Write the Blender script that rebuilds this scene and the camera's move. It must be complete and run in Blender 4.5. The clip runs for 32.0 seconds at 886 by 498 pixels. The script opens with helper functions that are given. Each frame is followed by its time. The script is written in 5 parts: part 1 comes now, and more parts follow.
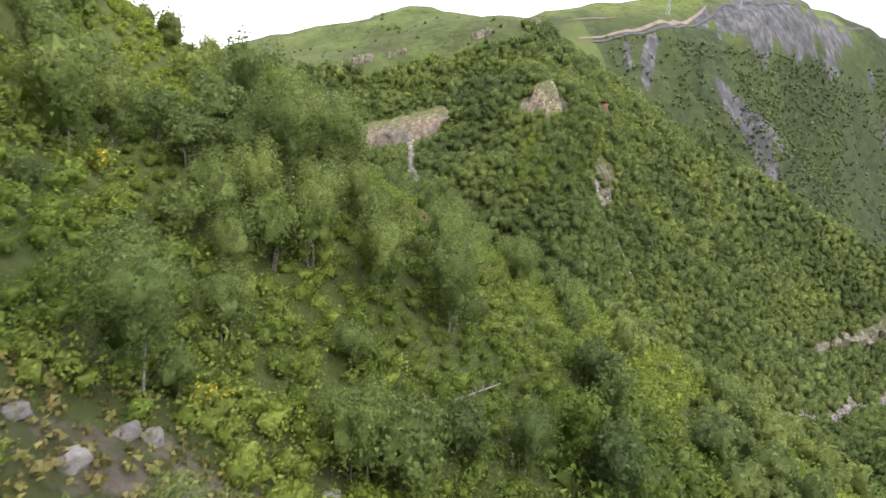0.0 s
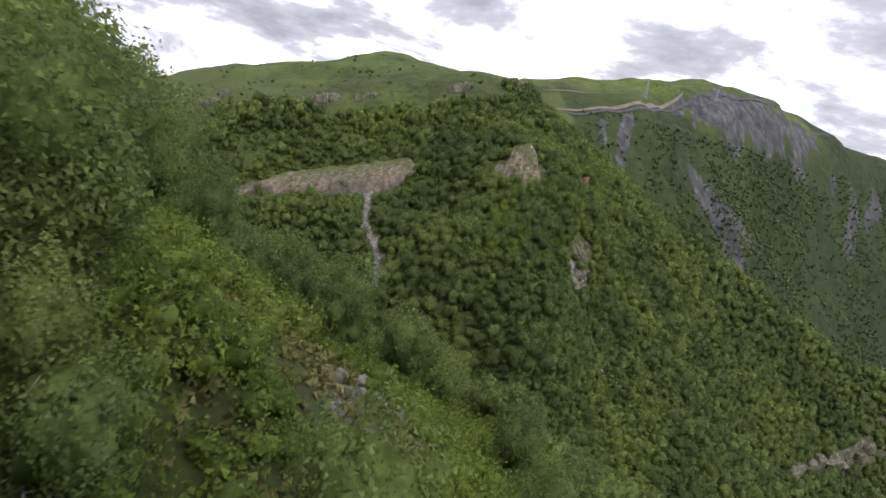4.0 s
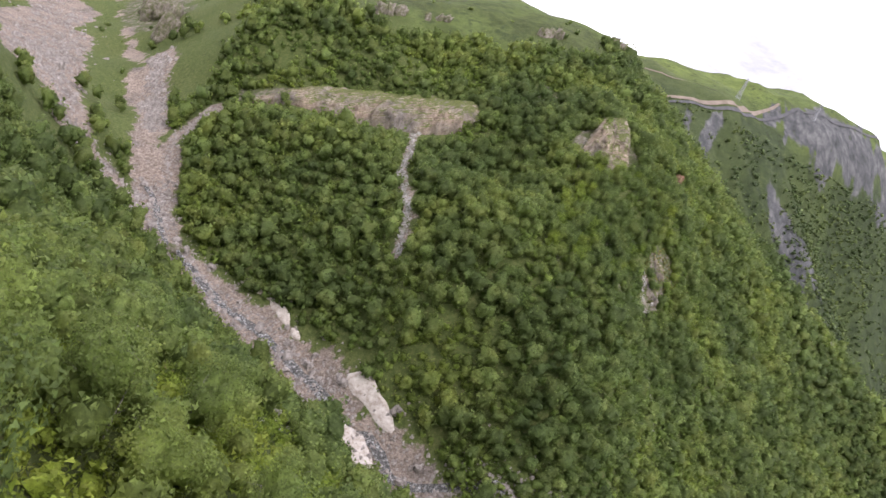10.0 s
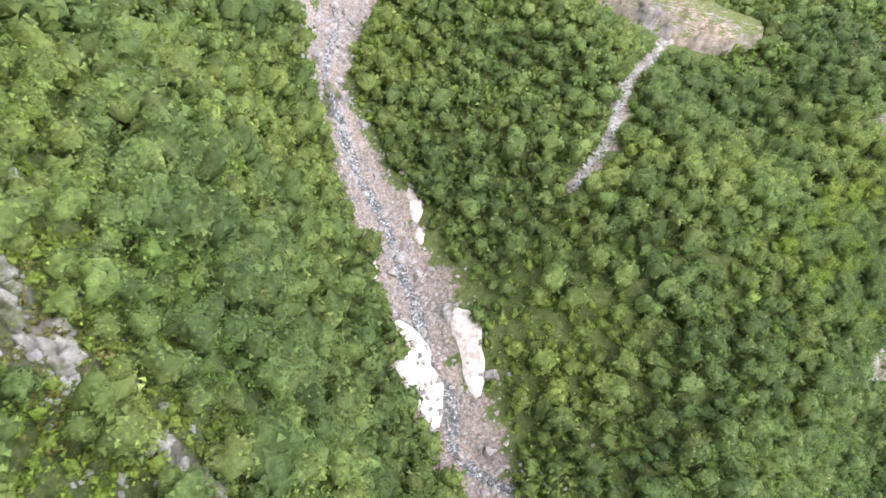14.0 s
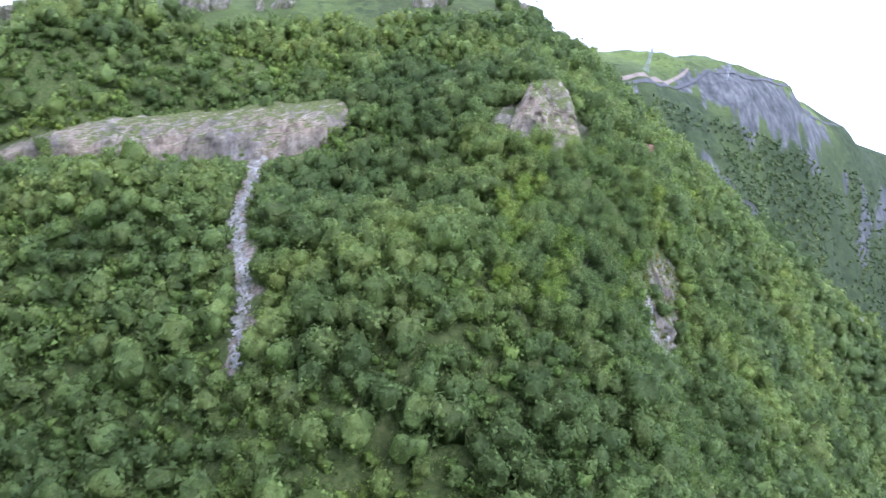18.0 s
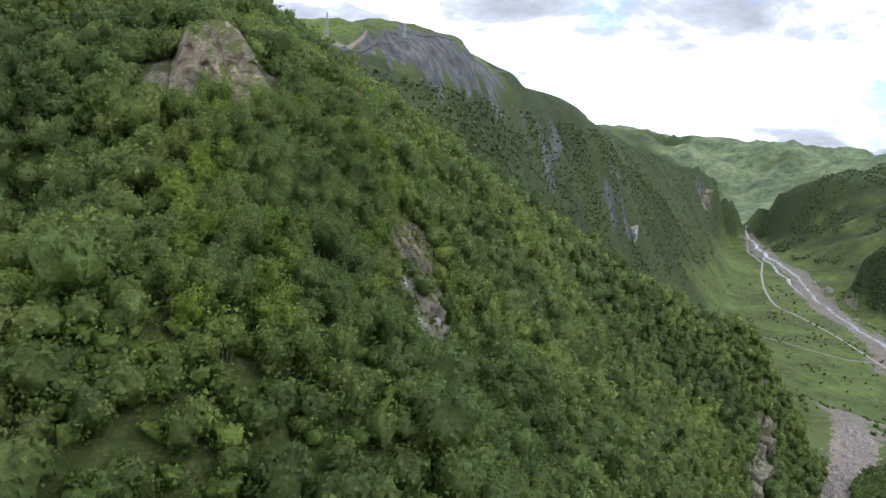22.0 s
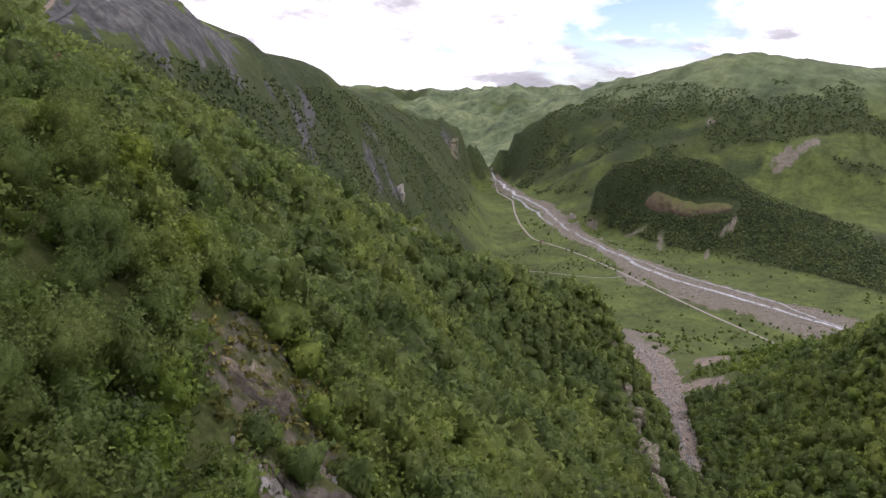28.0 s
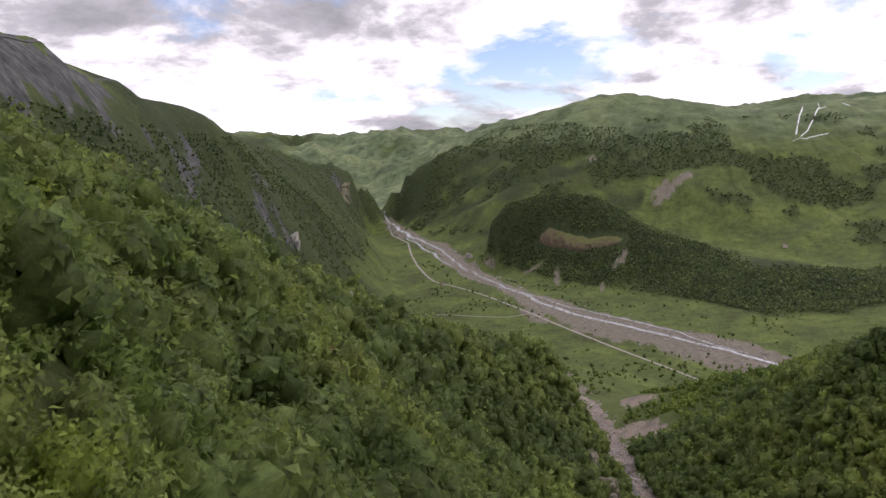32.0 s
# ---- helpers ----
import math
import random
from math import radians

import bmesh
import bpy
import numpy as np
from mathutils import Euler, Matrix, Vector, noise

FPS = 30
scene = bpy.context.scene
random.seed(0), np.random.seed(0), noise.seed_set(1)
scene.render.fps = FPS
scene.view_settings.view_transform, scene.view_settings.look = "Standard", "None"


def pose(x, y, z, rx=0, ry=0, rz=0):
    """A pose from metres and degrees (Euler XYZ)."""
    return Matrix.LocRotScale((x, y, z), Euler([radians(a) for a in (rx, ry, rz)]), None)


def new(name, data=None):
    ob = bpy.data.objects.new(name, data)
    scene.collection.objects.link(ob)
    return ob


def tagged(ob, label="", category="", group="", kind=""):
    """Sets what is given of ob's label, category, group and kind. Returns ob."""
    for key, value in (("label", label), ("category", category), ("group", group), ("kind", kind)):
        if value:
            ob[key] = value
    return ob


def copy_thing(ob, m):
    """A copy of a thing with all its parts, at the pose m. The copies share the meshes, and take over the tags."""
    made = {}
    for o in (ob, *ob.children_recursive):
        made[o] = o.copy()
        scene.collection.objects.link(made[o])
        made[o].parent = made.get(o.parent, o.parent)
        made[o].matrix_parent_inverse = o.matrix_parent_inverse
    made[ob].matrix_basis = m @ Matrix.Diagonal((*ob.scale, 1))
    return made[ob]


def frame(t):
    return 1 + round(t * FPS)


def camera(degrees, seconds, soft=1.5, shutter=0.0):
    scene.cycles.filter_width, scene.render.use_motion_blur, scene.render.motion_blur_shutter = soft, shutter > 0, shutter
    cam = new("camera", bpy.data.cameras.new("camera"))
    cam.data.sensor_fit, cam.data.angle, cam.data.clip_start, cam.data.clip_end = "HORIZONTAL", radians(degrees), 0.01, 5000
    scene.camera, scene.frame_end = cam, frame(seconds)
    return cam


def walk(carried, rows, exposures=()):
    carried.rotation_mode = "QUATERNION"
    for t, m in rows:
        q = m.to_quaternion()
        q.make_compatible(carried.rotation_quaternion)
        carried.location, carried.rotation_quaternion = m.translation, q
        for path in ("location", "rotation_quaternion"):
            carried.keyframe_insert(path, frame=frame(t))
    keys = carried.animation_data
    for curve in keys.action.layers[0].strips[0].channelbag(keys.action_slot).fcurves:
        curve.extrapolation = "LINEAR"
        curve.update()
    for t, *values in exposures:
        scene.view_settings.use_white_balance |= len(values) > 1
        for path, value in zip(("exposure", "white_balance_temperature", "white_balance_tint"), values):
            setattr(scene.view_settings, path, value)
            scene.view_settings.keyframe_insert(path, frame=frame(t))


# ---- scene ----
cam = camera(66.0, 32.0, shutter=0.3)
# seconds, eye in metres, turn in degrees
ROWS = [
    (0.0, -0.89, -1.25, 399.52, 72.19, -5.19, -5.58),
    (0.5, -0.48, 3.63, 398.46, 72.48, -3.44, -7.46),
    (1.0, 0.11, 8.46, 397.54, 74.19, -4.94, -7.87),
    (1.5, 0.81, 13.23, 396.66, 75.98, -2.28, -9.22),
    (2.0, 1.47, 18.13, 395.93, 77.18, -6.02, -9.55),
    (2.5, 2.17, 22.88, 395.23, 78.84, -6.31, -9.78),
    (4.5, 4.45, 41.23, 393.33, 76.64, -13.97, -7.89),
    (5.0, 4.91, 45.36, 392.47, 76.31, -14.18, -9.28),
    (5.5, 5.33, 49.28, 391.57, 75.68, -12.67, -10.89),
    (6.0, 5.87, 53.28, 390.83, 74.81, -12.01, -10.60),
    (6.5, 6.29, 57.42, 390.17, 74.87, -8.99, -10.23),
    (7.0, 6.77, 61.66, 389.55, 74.65, -7.03, -9.77),
    (7.5, 7.17, 66.08, 388.97, 74.00, -8.75, -7.86),
    (8.0, 7.46, 70.77, 388.42, 74.41, -9.62, -7.34),
    (8.5, 7.91, 75.48, 387.81, 74.45, -14.48, -5.87),
    (9.0, 8.20, 80.23, 387.04, 74.61, -16.79, -5.73),
    (9.5, 8.00, 85.25, 386.14, 73.37, -23.99, -3.66),
    (10.0, 7.24, 90.34, 385.71, 71.28, -24.40, -1.43),
    (10.5, 6.61, 95.62, 386.18, 66.81, -26.24, 4.87),
    (11.0, 7.43, 101.00, 387.45, 58.70, -24.48, 11.09),
    (11.5, 9.02, 106.92, 388.58, 51.92, -25.66, 18.84),
    (12.0, 10.59, 112.25, 389.16, 48.85, -29.27, 26.78),
    (12.5, 11.90, 117.26, 389.49, 50.08, -29.97, 26.67),
    (13.0, 12.74, 121.93, 389.11, 47.43, -32.40, 28.00),
    (13.5, 13.16, 126.29, 387.65, 44.84, -34.23, 29.47),
    (15.5, 18.58, 141.38, 374.00, 60.65, -29.79, 14.72),
    (16.0, 20.37, 146.01, 372.53, 65.49, -28.90, 9.39),
    (16.5, 22.33, 151.03, 372.25, 69.96, -22.91, 3.12),
    (17.0, 24.36, 156.07, 372.08, 72.40, -24.33, -1.50),
    (17.5, 26.23, 161.39, 371.69, 74.62, -20.69, -5.11),
    (18.0, 27.83, 166.43, 371.30, 77.24, -13.86, -10.67),
    (18.5, 29.57, 170.68, 370.54, 77.55, -11.85, -15.73),
    (19.0, 31.43, 174.36, 369.41, 78.42, -13.69, -20.26),
    (19.5, 33.18, 178.23, 368.59, 78.24, -14.67, -25.66),
    (20.0, 34.95, 182.38, 367.93, 78.10, -9.89, -30.41),
    (20.5, 36.80, 186.91, 367.25, 79.19, -7.31, -31.53),
    (21.0, 38.69, 191.37, 366.67, 79.84, -10.07, -33.12),
    (21.5, 40.81, 195.80, 366.10, 80.20, -10.33, -35.51),
    (22.0, 42.98, 200.18, 365.43, 80.18, -5.59, -36.02),
    (22.5, 45.17, 204.44, 364.92, 82.24, -6.95, -38.06),
    (23.0, 47.96, 208.88, 364.65, 83.34, -8.95, -43.75),
    (23.5, 50.74, 213.66, 364.36, 82.46, -5.76, -50.28),
    (24.0, 53.11, 218.49, 364.07, 82.05, -5.90, -53.30),
    (24.5, 55.22, 223.20, 363.88, 80.83, -4.52, -54.44),
    (25.0, 57.47, 227.70, 363.58, 80.20, -2.87, -54.89),
    (25.5, 59.88, 232.44, 363.21, 81.99, -5.38, -56.87),
    (27.5, 70.71, 249.73, 365.45, 79.80, -3.59, -57.74),
    (28.0, 72.73, 253.27, 365.53, 78.28, 0.46, -57.37),
    (28.5, 74.81, 256.75, 365.44, 78.60, 0.78, -59.75),
    (29.0, 77.38, 260.64, 365.22, 77.62, 0.73, -61.23),
    (29.5, 80.17, 264.51, 364.80, 78.17, -0.85, -61.40),
    (30.0, 82.99, 268.23, 364.54, 78.58, 0.04, -62.03),
    (30.5, 85.85, 271.83, 364.44, 79.11, 2.22, -63.98),
    (31.0, 88.69, 275.27, 364.52, 78.65, 5.08, -65.09),
    (31.5, 91.52, 278.32, 364.61, 80.61, 3.10, -65.41),
    (32.0, 94.23, 281.49, 364.77, 81.62, 1.85, -66.81),
]
EXPOSURES = [   # seconds, stops, white balance
    (0.0, 1.25, 6400, 21), (1.0, 1.25, 6350, 22), (2.0, 0.68, 6200, 19), (2.5, 0.4, 6200, 19), (5.0, 0.25, 6300, 19), (6.0, 0.65, 6450, 18), (7.0, 0.75, 6400, 18),
    (9.0, 1.0, 6350, 22), (10.0, 1.0, 6350, 23), (11.0, 1.4, 6350, 24), (12.0, 1.8, 6300, 21), (13.5, 1.95, 6050, 17), (16.0, 1.85, 5650, 27),
    (17.0, 1.72, 5250, 25), (18.0, 1.5, 5100, 22), (20.0, 0.85, 5350, 14), (21.0, 0.65, 5850, 15), (22.0, 0.5, 5850, 13), (23.0, 0.08, 6150, 18), (25.0, 0.1, 6300, 22), (28.0, 0.2, 6450, 25),
    (30.0, 0.35, 6450, 26), (31.0, 0.35, 6450, 26), (32.0, -0.05, 6550, 24)]
walk(cam, [(t, pose(x, y, z, rx, ry, rz)) for t, x, y, z, rx, ry, rz in ROWS], EXPOSURES)

# ---------------------------------------------------------------- sky and sun
SUN_EL, SUN_AZ = 54.0, 155.0   # elevation; compass bearing from +y towards +x
world = bpy.data.worlds.new("sky")
world.use_nodes = True
scene.world = world
wt = world.node_tree
back = wt.nodes["Background"]
back.inputs["Strength"].default_value = 0.17
sky = wt.nodes.new("ShaderNodeTexSky")
sky.sky_type = "NISHITA"
sky.sun_disc = False
sky.sun_elevation, sky.sun_rotation = radians(SUN_EL), radians(SUN_AZ)
sky.altitude, sky.air_density, sky.dust_density = 1800.0, 1.0, 1.2
tc = wt.nodes.new("ShaderNodeTexCoord")
# clouds lie on a flat layer: direction divided by its height
sep = wt.nodes.new("ShaderNodeSeparateXYZ")
wt.links.new(tc.outputs["Generated"], sep.inputs[0])
hgt = wt.nodes.new("ShaderNodeMath")
hgt.operation = "MAXIMUM"
hgt.inputs[1].default_value = 0.0
wt.links.new(sep.outputs["Z"], hgt.inputs[0])
lift = wt.nodes.new("ShaderNodeMath")
lift.operation = "ADD"
lift.inputs[1].default_value = 0.3
wt.links.new(hgt.outputs[0], lift.inputs[0])
flat = wt.nodes.new("ShaderNodeVectorMath")
flat.operation = "DIVIDE"
wt.links.new(tc.outputs["Generated"], flat.inputs[0])
comb = wt.nodes.new("ShaderNodeCombineXYZ")
for k in range(3):
    wt.links.new(lift.outputs[0], comb.inputs[k])
wt.links.new(comb.outputs[0], flat.inputs[1])


def cloud_noise(scale, detail, rough, dist=0.0):
    n = wt.nodes.new("ShaderNodeTexNoise")
    n.inputs["Scale"].default_value, n.inputs["Detail"].default_value = scale, detail
    n.inputs["Roughness"].default_value, n.inputs["Distortion"].default_value = rough, dist
    wt.links.new(flat.outputs[0], n.inputs["Vector"])
    return n.outputs["Fac"]


def cloud_ramp(fac, stops):
    r = wt.nodes.new("ShaderNodeValToRGB")
    el = r.color_ramp.elements
    while len(el) < len(stops):
        el.new(0.5)
    for e, (p, c) in zip(el, stops):
        e.position, e.color = p, (*c, 1)
    wt.links.new(fac, r.inputs["Fac"])
    return r.outputs["Color"]


cover = cloud_ramp(cloud_noise(1.9, 8.0, 0.55, 0.2), [(0.33, (0, 0, 0)), (0.43, (1, 1, 1))])
cloud = cloud_ramp(cloud_noise(2.3, 7.0, 0.6, 0.15), [(0.34, (9.8, 9.9, 10.1)), (0.46, (7.2, 7.3, 7.5)), (0.55, (3.5, 3.6, 3.8)), (0.66, (2.4, 2.5, 2.65))])
blend = wt.nodes.new("ShaderNodeMix")
blend.data_type = "RGBA"
wt.links.new(cover, blend.inputs["Factor"])
wt.links.new(sky.outputs[0], blend.inputs["A"])
wt.links.new(cloud, blend.inputs["B"])
wt.links.new(blend.outputs["Result"], back.inputs["Color"])

sun_data = bpy.data.lights.new("sun", "SUN")
sun_data.energy, sun_data.angle, sun_data.color = 1.1, radians(30.0), (1.0, 0.96, 0.9)
sun = new("sun", sun_data)
a, e = radians(SUN_AZ), radians(SUN_EL)
toward = Vector((math.sin(a) * math.cos(e), math.cos(a) * math.cos(e), math.sin(e)))
sun.matrix_world = Matrix.Translation((0, 0, 900)) @ toward.to_track_quat("Z", "Y").to_matrix().to_4x4()

# ---------------------------------------------------------------- materials
def node_mat(name, build, rough=0.9):
    m = bpy.data.materials.new(name)
    m.use_nodes = True
    nt = m.node_tree
    bsdf = nt.nodes["Principled BSDF"]
    bsdf.inputs["Roughness"].default_value = rough
    bsdf.inputs["Specular IOR Level"].default_value = 0.2
    build(nt, bsdf)
    return m


def nz(nt, scale, detail=4.0, rough=0.6, vec=None, kind="ShaderNodeTexNoise"):
    n = nt.nodes.new(kind)
    n.inputs["Scale"].default_value = scale
    n.inputs["Detail"].default_value = detail
    n.inputs["Roughness"].default_value = rough
    if vec:
        nt.links.new(vec, n.inputs["Vector"])
    return n.outputs["Fac"]


def place(nt, stretch=(1, 1, 1)):
    """World position in metres, stretched."""
    g = nt.nodes.new("ShaderNodeNewGeometry")
    mp = nt.nodes.new("ShaderNodeMapping")
    mp.inputs["Scale"].default_value = stretch
    nt.links.new(g.outputs["Position"], mp.inputs["Vector"])
    return mp.outputs["Vector"]


def ramp(nt, fac, stops):
    r = nt.nodes.new("ShaderNodeValToRGB")
    el = r.color_ramp.elements
    while len(el) < len(stops):
        el.new(0.5)
    for e, (p, c) in zip(el, stops):
        e.position = p
        e.color = (*c, 1) if isinstance(c, tuple) else (c, c, c, 1)
    nt.links.new(fac, r.inputs["Fac"])
    return r.outputs["Color"]


def mix(nt, fac, a, b, mode="MIX"):
    n = nt.nodes.new("ShaderNodeMix")
    n.data_type, n.blend_type = "RGBA", mode
    for sock, v in ((n.inputs["Factor"], fac), (n.inputs["A"], a), (n.inputs["B"], b)):
        if isinstance(v, (int, float)):
            sock.default_value = v
        elif isinstance(v, tuple):
            sock.default_value = (*v, 1)
        else:
            nt.links.new(v, sock)
    return n.outputs["Result"]


def bump(nt, bsdf, height, strength, dist):
    b = nt.nodes.new("ShaderNodeBump")
    b.inputs["Strength"].default_value, b.inputs["Distance"].default_value = strength, dist
    nt.links.new(height, b.inputs["Height"])
    nt.links.new(b.outputs["Normal"], bsdf.inputs["Normal"])


def col_attr(nt, name):
    a = nt.nodes.new("ShaderNodeAttribute")
    a.attribute_name = name
    return a


def leaf_mat(name, dark, mid, light, trans=0.25):
    """Foliage: hue drifts from tree to tree and from leaf to leaf."""
    def build(nt, bsdf):
        p = place(nt)
        tree = nz(nt, 0.16, 2.0, 0.5, p)
        base = ramp(nt, tree, [(0.32, dark), (0.5, mid), (0.68, light)])
        g = nt.nodes.new("ShaderNodeNewGeometry")
        leaf = ramp(nt, g.outputs["Random Per Island"], [(0.0, 0.75), (0.7, 1.0), (1.0, 1.5)])
        c = mix(nt, 1.0, base, leaf, "MULTIPLY")
        stand = nz(nt, 0.028, 4.0, 0.6, place(nt, (1.0, 1.0, 0.6)))
        c = mix(nt, 1.0, c, ramp(nt, stand, [(0.36, (0.66, 0.7, 0.74)), (0.5, (0.98, 0.98, 0.98)), (0.64, (1.28, 1.2, 1.02))]), "MULTIPLY")
        mottle = nz(nt, 2.6, 5.0, 0.75, p)
        c = mix(nt, 1.0, c, ramp(nt, mottle, [(0.32, 0.65), (0.5, 1.0), (0.68, 1.4)]), "MULTIPLY")
        nt.links.new(c, bsdf.inputs["Base Color"])
        t = nt.nodes.new("ShaderNodeBsdfTranslucent")
        nt.links.new(c, t.inputs["Color"])
        s = nt.nodes.new("ShaderNodeMixShader")
        s.inputs["Fac"].default_value = trans
        nt.links.new(bsdf.outputs[0], s.inputs[1])
        nt.links.new(t.outputs[0], s.inputs[2])
        nt.links.new(s.outputs[0], nt.nodes["Material Output"].inputs["Surface"])
    return node_mat(name, build, 0.55)

# ---------------------------------------------------------------- building helpers
def mesh_obj(name, verts, faces, mat, parent=None, label="", smooth=False, normals=None):
    me = bpy.data.meshes.new(name)
    verts = np.asarray(verts, np.float32)
    faces = np.asarray(faces, np.int32)
    me.vertices.add(len(verts))
    me.vertices.foreach_set("co", verts.ravel())
    k = faces.shape[1]
    me.loops.add(faces.size)
    me.loops.foreach_set("vertex_index", faces.ravel())
    me.polygons.add(len(faces))
    me.polygons.foreach_set("loop_start", np.arange(len(faces), dtype=np.int32) * k)
    if smooth:
        me.polygons.foreach_set("use_smooth", np.ones(len(faces), bool))
    me.update(calc_edges=True)
    if normals is not None:
        at = me.attributes.new("custom_normal", "FLOAT_VECTOR", "POINT")
        at.data.foreach_set("vector", np.asarray(normals, np.float32).ravel())
    me.materials.append(mat)
    ob = new(name, me)
    if parent:
        ob.parent = parent
    if label:
        tagged(ob, label)
    return ob


def part(name, bm, material, parent, label=""):
    me = bpy.data.meshes.new(name)
    bm.to_mesh(me)
    bm.free()
    me.materials.append(material)
    ob = new(name, me)
    ob.parent = parent
    return tagged(ob, label)


rng = np.random.default_rng(7)


def welded(v, f):
    """Joins points that lie on one another."""
    key = np.round(v, 4)
    _, first, back = np.unique(key, axis=0, return_index=True, return_inverse=True)
    return v[first], back.reshape(-1)[f]


def cube_ball(n):
    """A ball of square faces."""
    g = np.tan(np.linspace(-1, 1, n + 1) * math.pi / 4)
    u, v = np.meshgrid(g, g, indexing="ij")
    idx = np.arange((n + 1) ** 2).reshape(n + 1, n + 1)
    quad = np.stack([idx[:-1, :-1], idx[1:, :-1], idx[1:, 1:], idx[:-1, 1:]], -1).reshape(-1, 4)
    vs, fs = [], []
    for ax in range(3):
        for sg in (-1, 1):
            p = np.zeros((n + 1, n + 1, 3))
            p[..., ax], p[..., (ax + 1) % 3], p[..., (ax + 2) % 3] = sg, u, v
            fs.append((quad if sg > 0 else quad[:, ::-1]) + len(vs) * (n + 1) ** 2)
            vs.append(p.reshape(-1, 3))
    p = np.concatenate(vs)
    return welded(p / np.linalg.norm(p, axis=1)[:, None], np.concatenate(fs))


class Crown:
    """The shape of a crown: many rounded clumps round a middle, with gaps between them."""

    def __init__(self, r, clumps, height, base, loose=1.0):
        c = r.normal(0, 1, (clumps, 3))
        c[:, 2] = c[:, 2] * 0.9 + 0.3
        c /= np.linalg.norm(c, axis=1)[:, None]
        self.c = c * r.uniform(0.5, 0.5 + 0.32 * loose, (clumps, 1))
        self.r = r.uniform(0.22, 0.4, clumps) * (16 / clumps) ** 0.3
        self.k = np.array([1, 1, height * 0.5])
        self.lift = height * (base + 0.42)

    def surface(self, d, floor=0.46):
        """Points where the directions d leave the crown, and the clumps' own normals there."""
        along = d @ self.c.T
        miss = (self.c ** 2).sum(1) - along ** 2
        half = self.r ** 2 - miss
        reach = np.where(half > 0, along + np.sqrt(np.maximum(half, 0)), 0)
        k = reach.argmax(1)
        rad = np.maximum(reach.max(1), floor)
        p = d * rad[:, None]
        n = np.where((reach.max(1) > floor)[:, None], (p - self.c[k]) / self.r[k][:, None], d)
        n = n * 0.8 + d * 0.4 + [0, 0, 0.15]
        return p, n / (np.linalg.norm(n, axis=1)[:, None] + 1e-9)

    def place(self, p):
        return p * self.k + [0, 0, self.lift]


def leafage(cr, core, n, size, r, spread=0.14, inner=0.9):
    """Triangles of a crown: its dense inside and n leaf sprays that stand off it."""
    d, f = cube_ball(core)
    f = np.concatenate([f[:, [0, 1, 2]], f[:, [0, 2, 3]]])
    p, nr = cr.surface(d)
    p = p * inner
    v, ns = cr.place(p), nr
    if not n:
        return v, f, ns
    e = r.normal(0, 1, (n, 3))
    e[:, 2] = e[:, 2] * 0.9 + 0.25
    e /= np.linalg.norm(e, axis=1)[:, None]
    p, nr = cr.surface(e)
    p = cr.place(p * r.uniform(1 - spread, 1 + spread * 0.8, (n, 1)))
    nn = nr + r.normal(0, 0.6, (n, 3))
    nn /= np.linalg.norm(nn, axis=1)[:, None] + 1e-9
    a = np.cross(nn, r.normal(0, 1, (n, 3)))
    a /= np.linalg.norm(a, axis=1)[:, None] + 1e-9
    b = np.cross(nn, a)
    s = size * r.uniform(0.6, 1.4, (n, 1))
    t = np.stack([p + a * s * 0.62, p - a * s * 0.42 + b * s * 0.5, p - a * s * 0.42 - b * s * r.uniform(0.3, 0.55, (n, 1))], 1)
    soft = nr * 1.5 + nn
    soft /= np.linalg.norm(soft, axis=1)[:, None] + 1e-9
    return (np.concatenate([v, t.reshape(-1, 3)]), np.concatenate([f, np.arange(3 * n).reshape(-1, 3) + len(v)]),
            np.concatenate([ns, np.repeat(soft, 3, 0)]))


def limb(p0, p1, r0, r1, sides=5):
    p0, p1 = np.asarray(p0, float), np.asarray(p1, float)
    ax = (p1 - p0) / np.linalg.norm(p1 - p0)
    u = np.cross(ax, [0.3, 0.9, 0.1])
    u /= np.linalg.norm(u)
    w = np.cross(ax, u)
    ang = np.arange(sides) * 2 * np.pi / sides
    ring = np.cos(ang)[:, None] * u + np.sin(ang)[:, None] * w
    v = np.concatenate([p0 + ring * r0, p1 + ring * r1])
    i = np.arange(sides)
    j = (i + 1) % sides
    return v, np.stack([i, j, j + sides, i + sides], 1)


def merged(pieces):
    vs, fs, at = [], [], 0
    for v, f in pieces:
        vs.append(v)
        fs.append(f + at)
        at += len(v)
    return np.concatenate(vs), np.concatenate(fs)


def trunk_mesh(height, r, seed, stems=2):
    q = np.random.default_rng(seed)
    pieces = []
    for s in range(stems):
        p = np.array([q.normal(0, 0.12), q.normal(0, 0.12), -0.8])
        rad = r * q.uniform(0.7, 1.1)
        lean = q.normal(0, 0.05, 2)
        for k in range(4):
            nx = p + [lean[0] + q.normal(0, .05), lean[1] + q.normal(0, .05), (height * 0.8 + 0.8) / 4]
            pieces.append(limb(p, nx, rad, rad * 0.72))
            if k:
                for _ in range(2):
                    o = q.normal(0, 1, 3)
                    o[2] = abs(o[2]) * 0.7 + 0.3
                    o /= np.linalg.norm(o)
                    pieces.append(limb(nx, nx + o * height * q.uniform(0.16, 0.28), rad * 0.4, rad * 0.1, 4))
            p, rad = nx, rad * 0.72
    return merged(pieces)

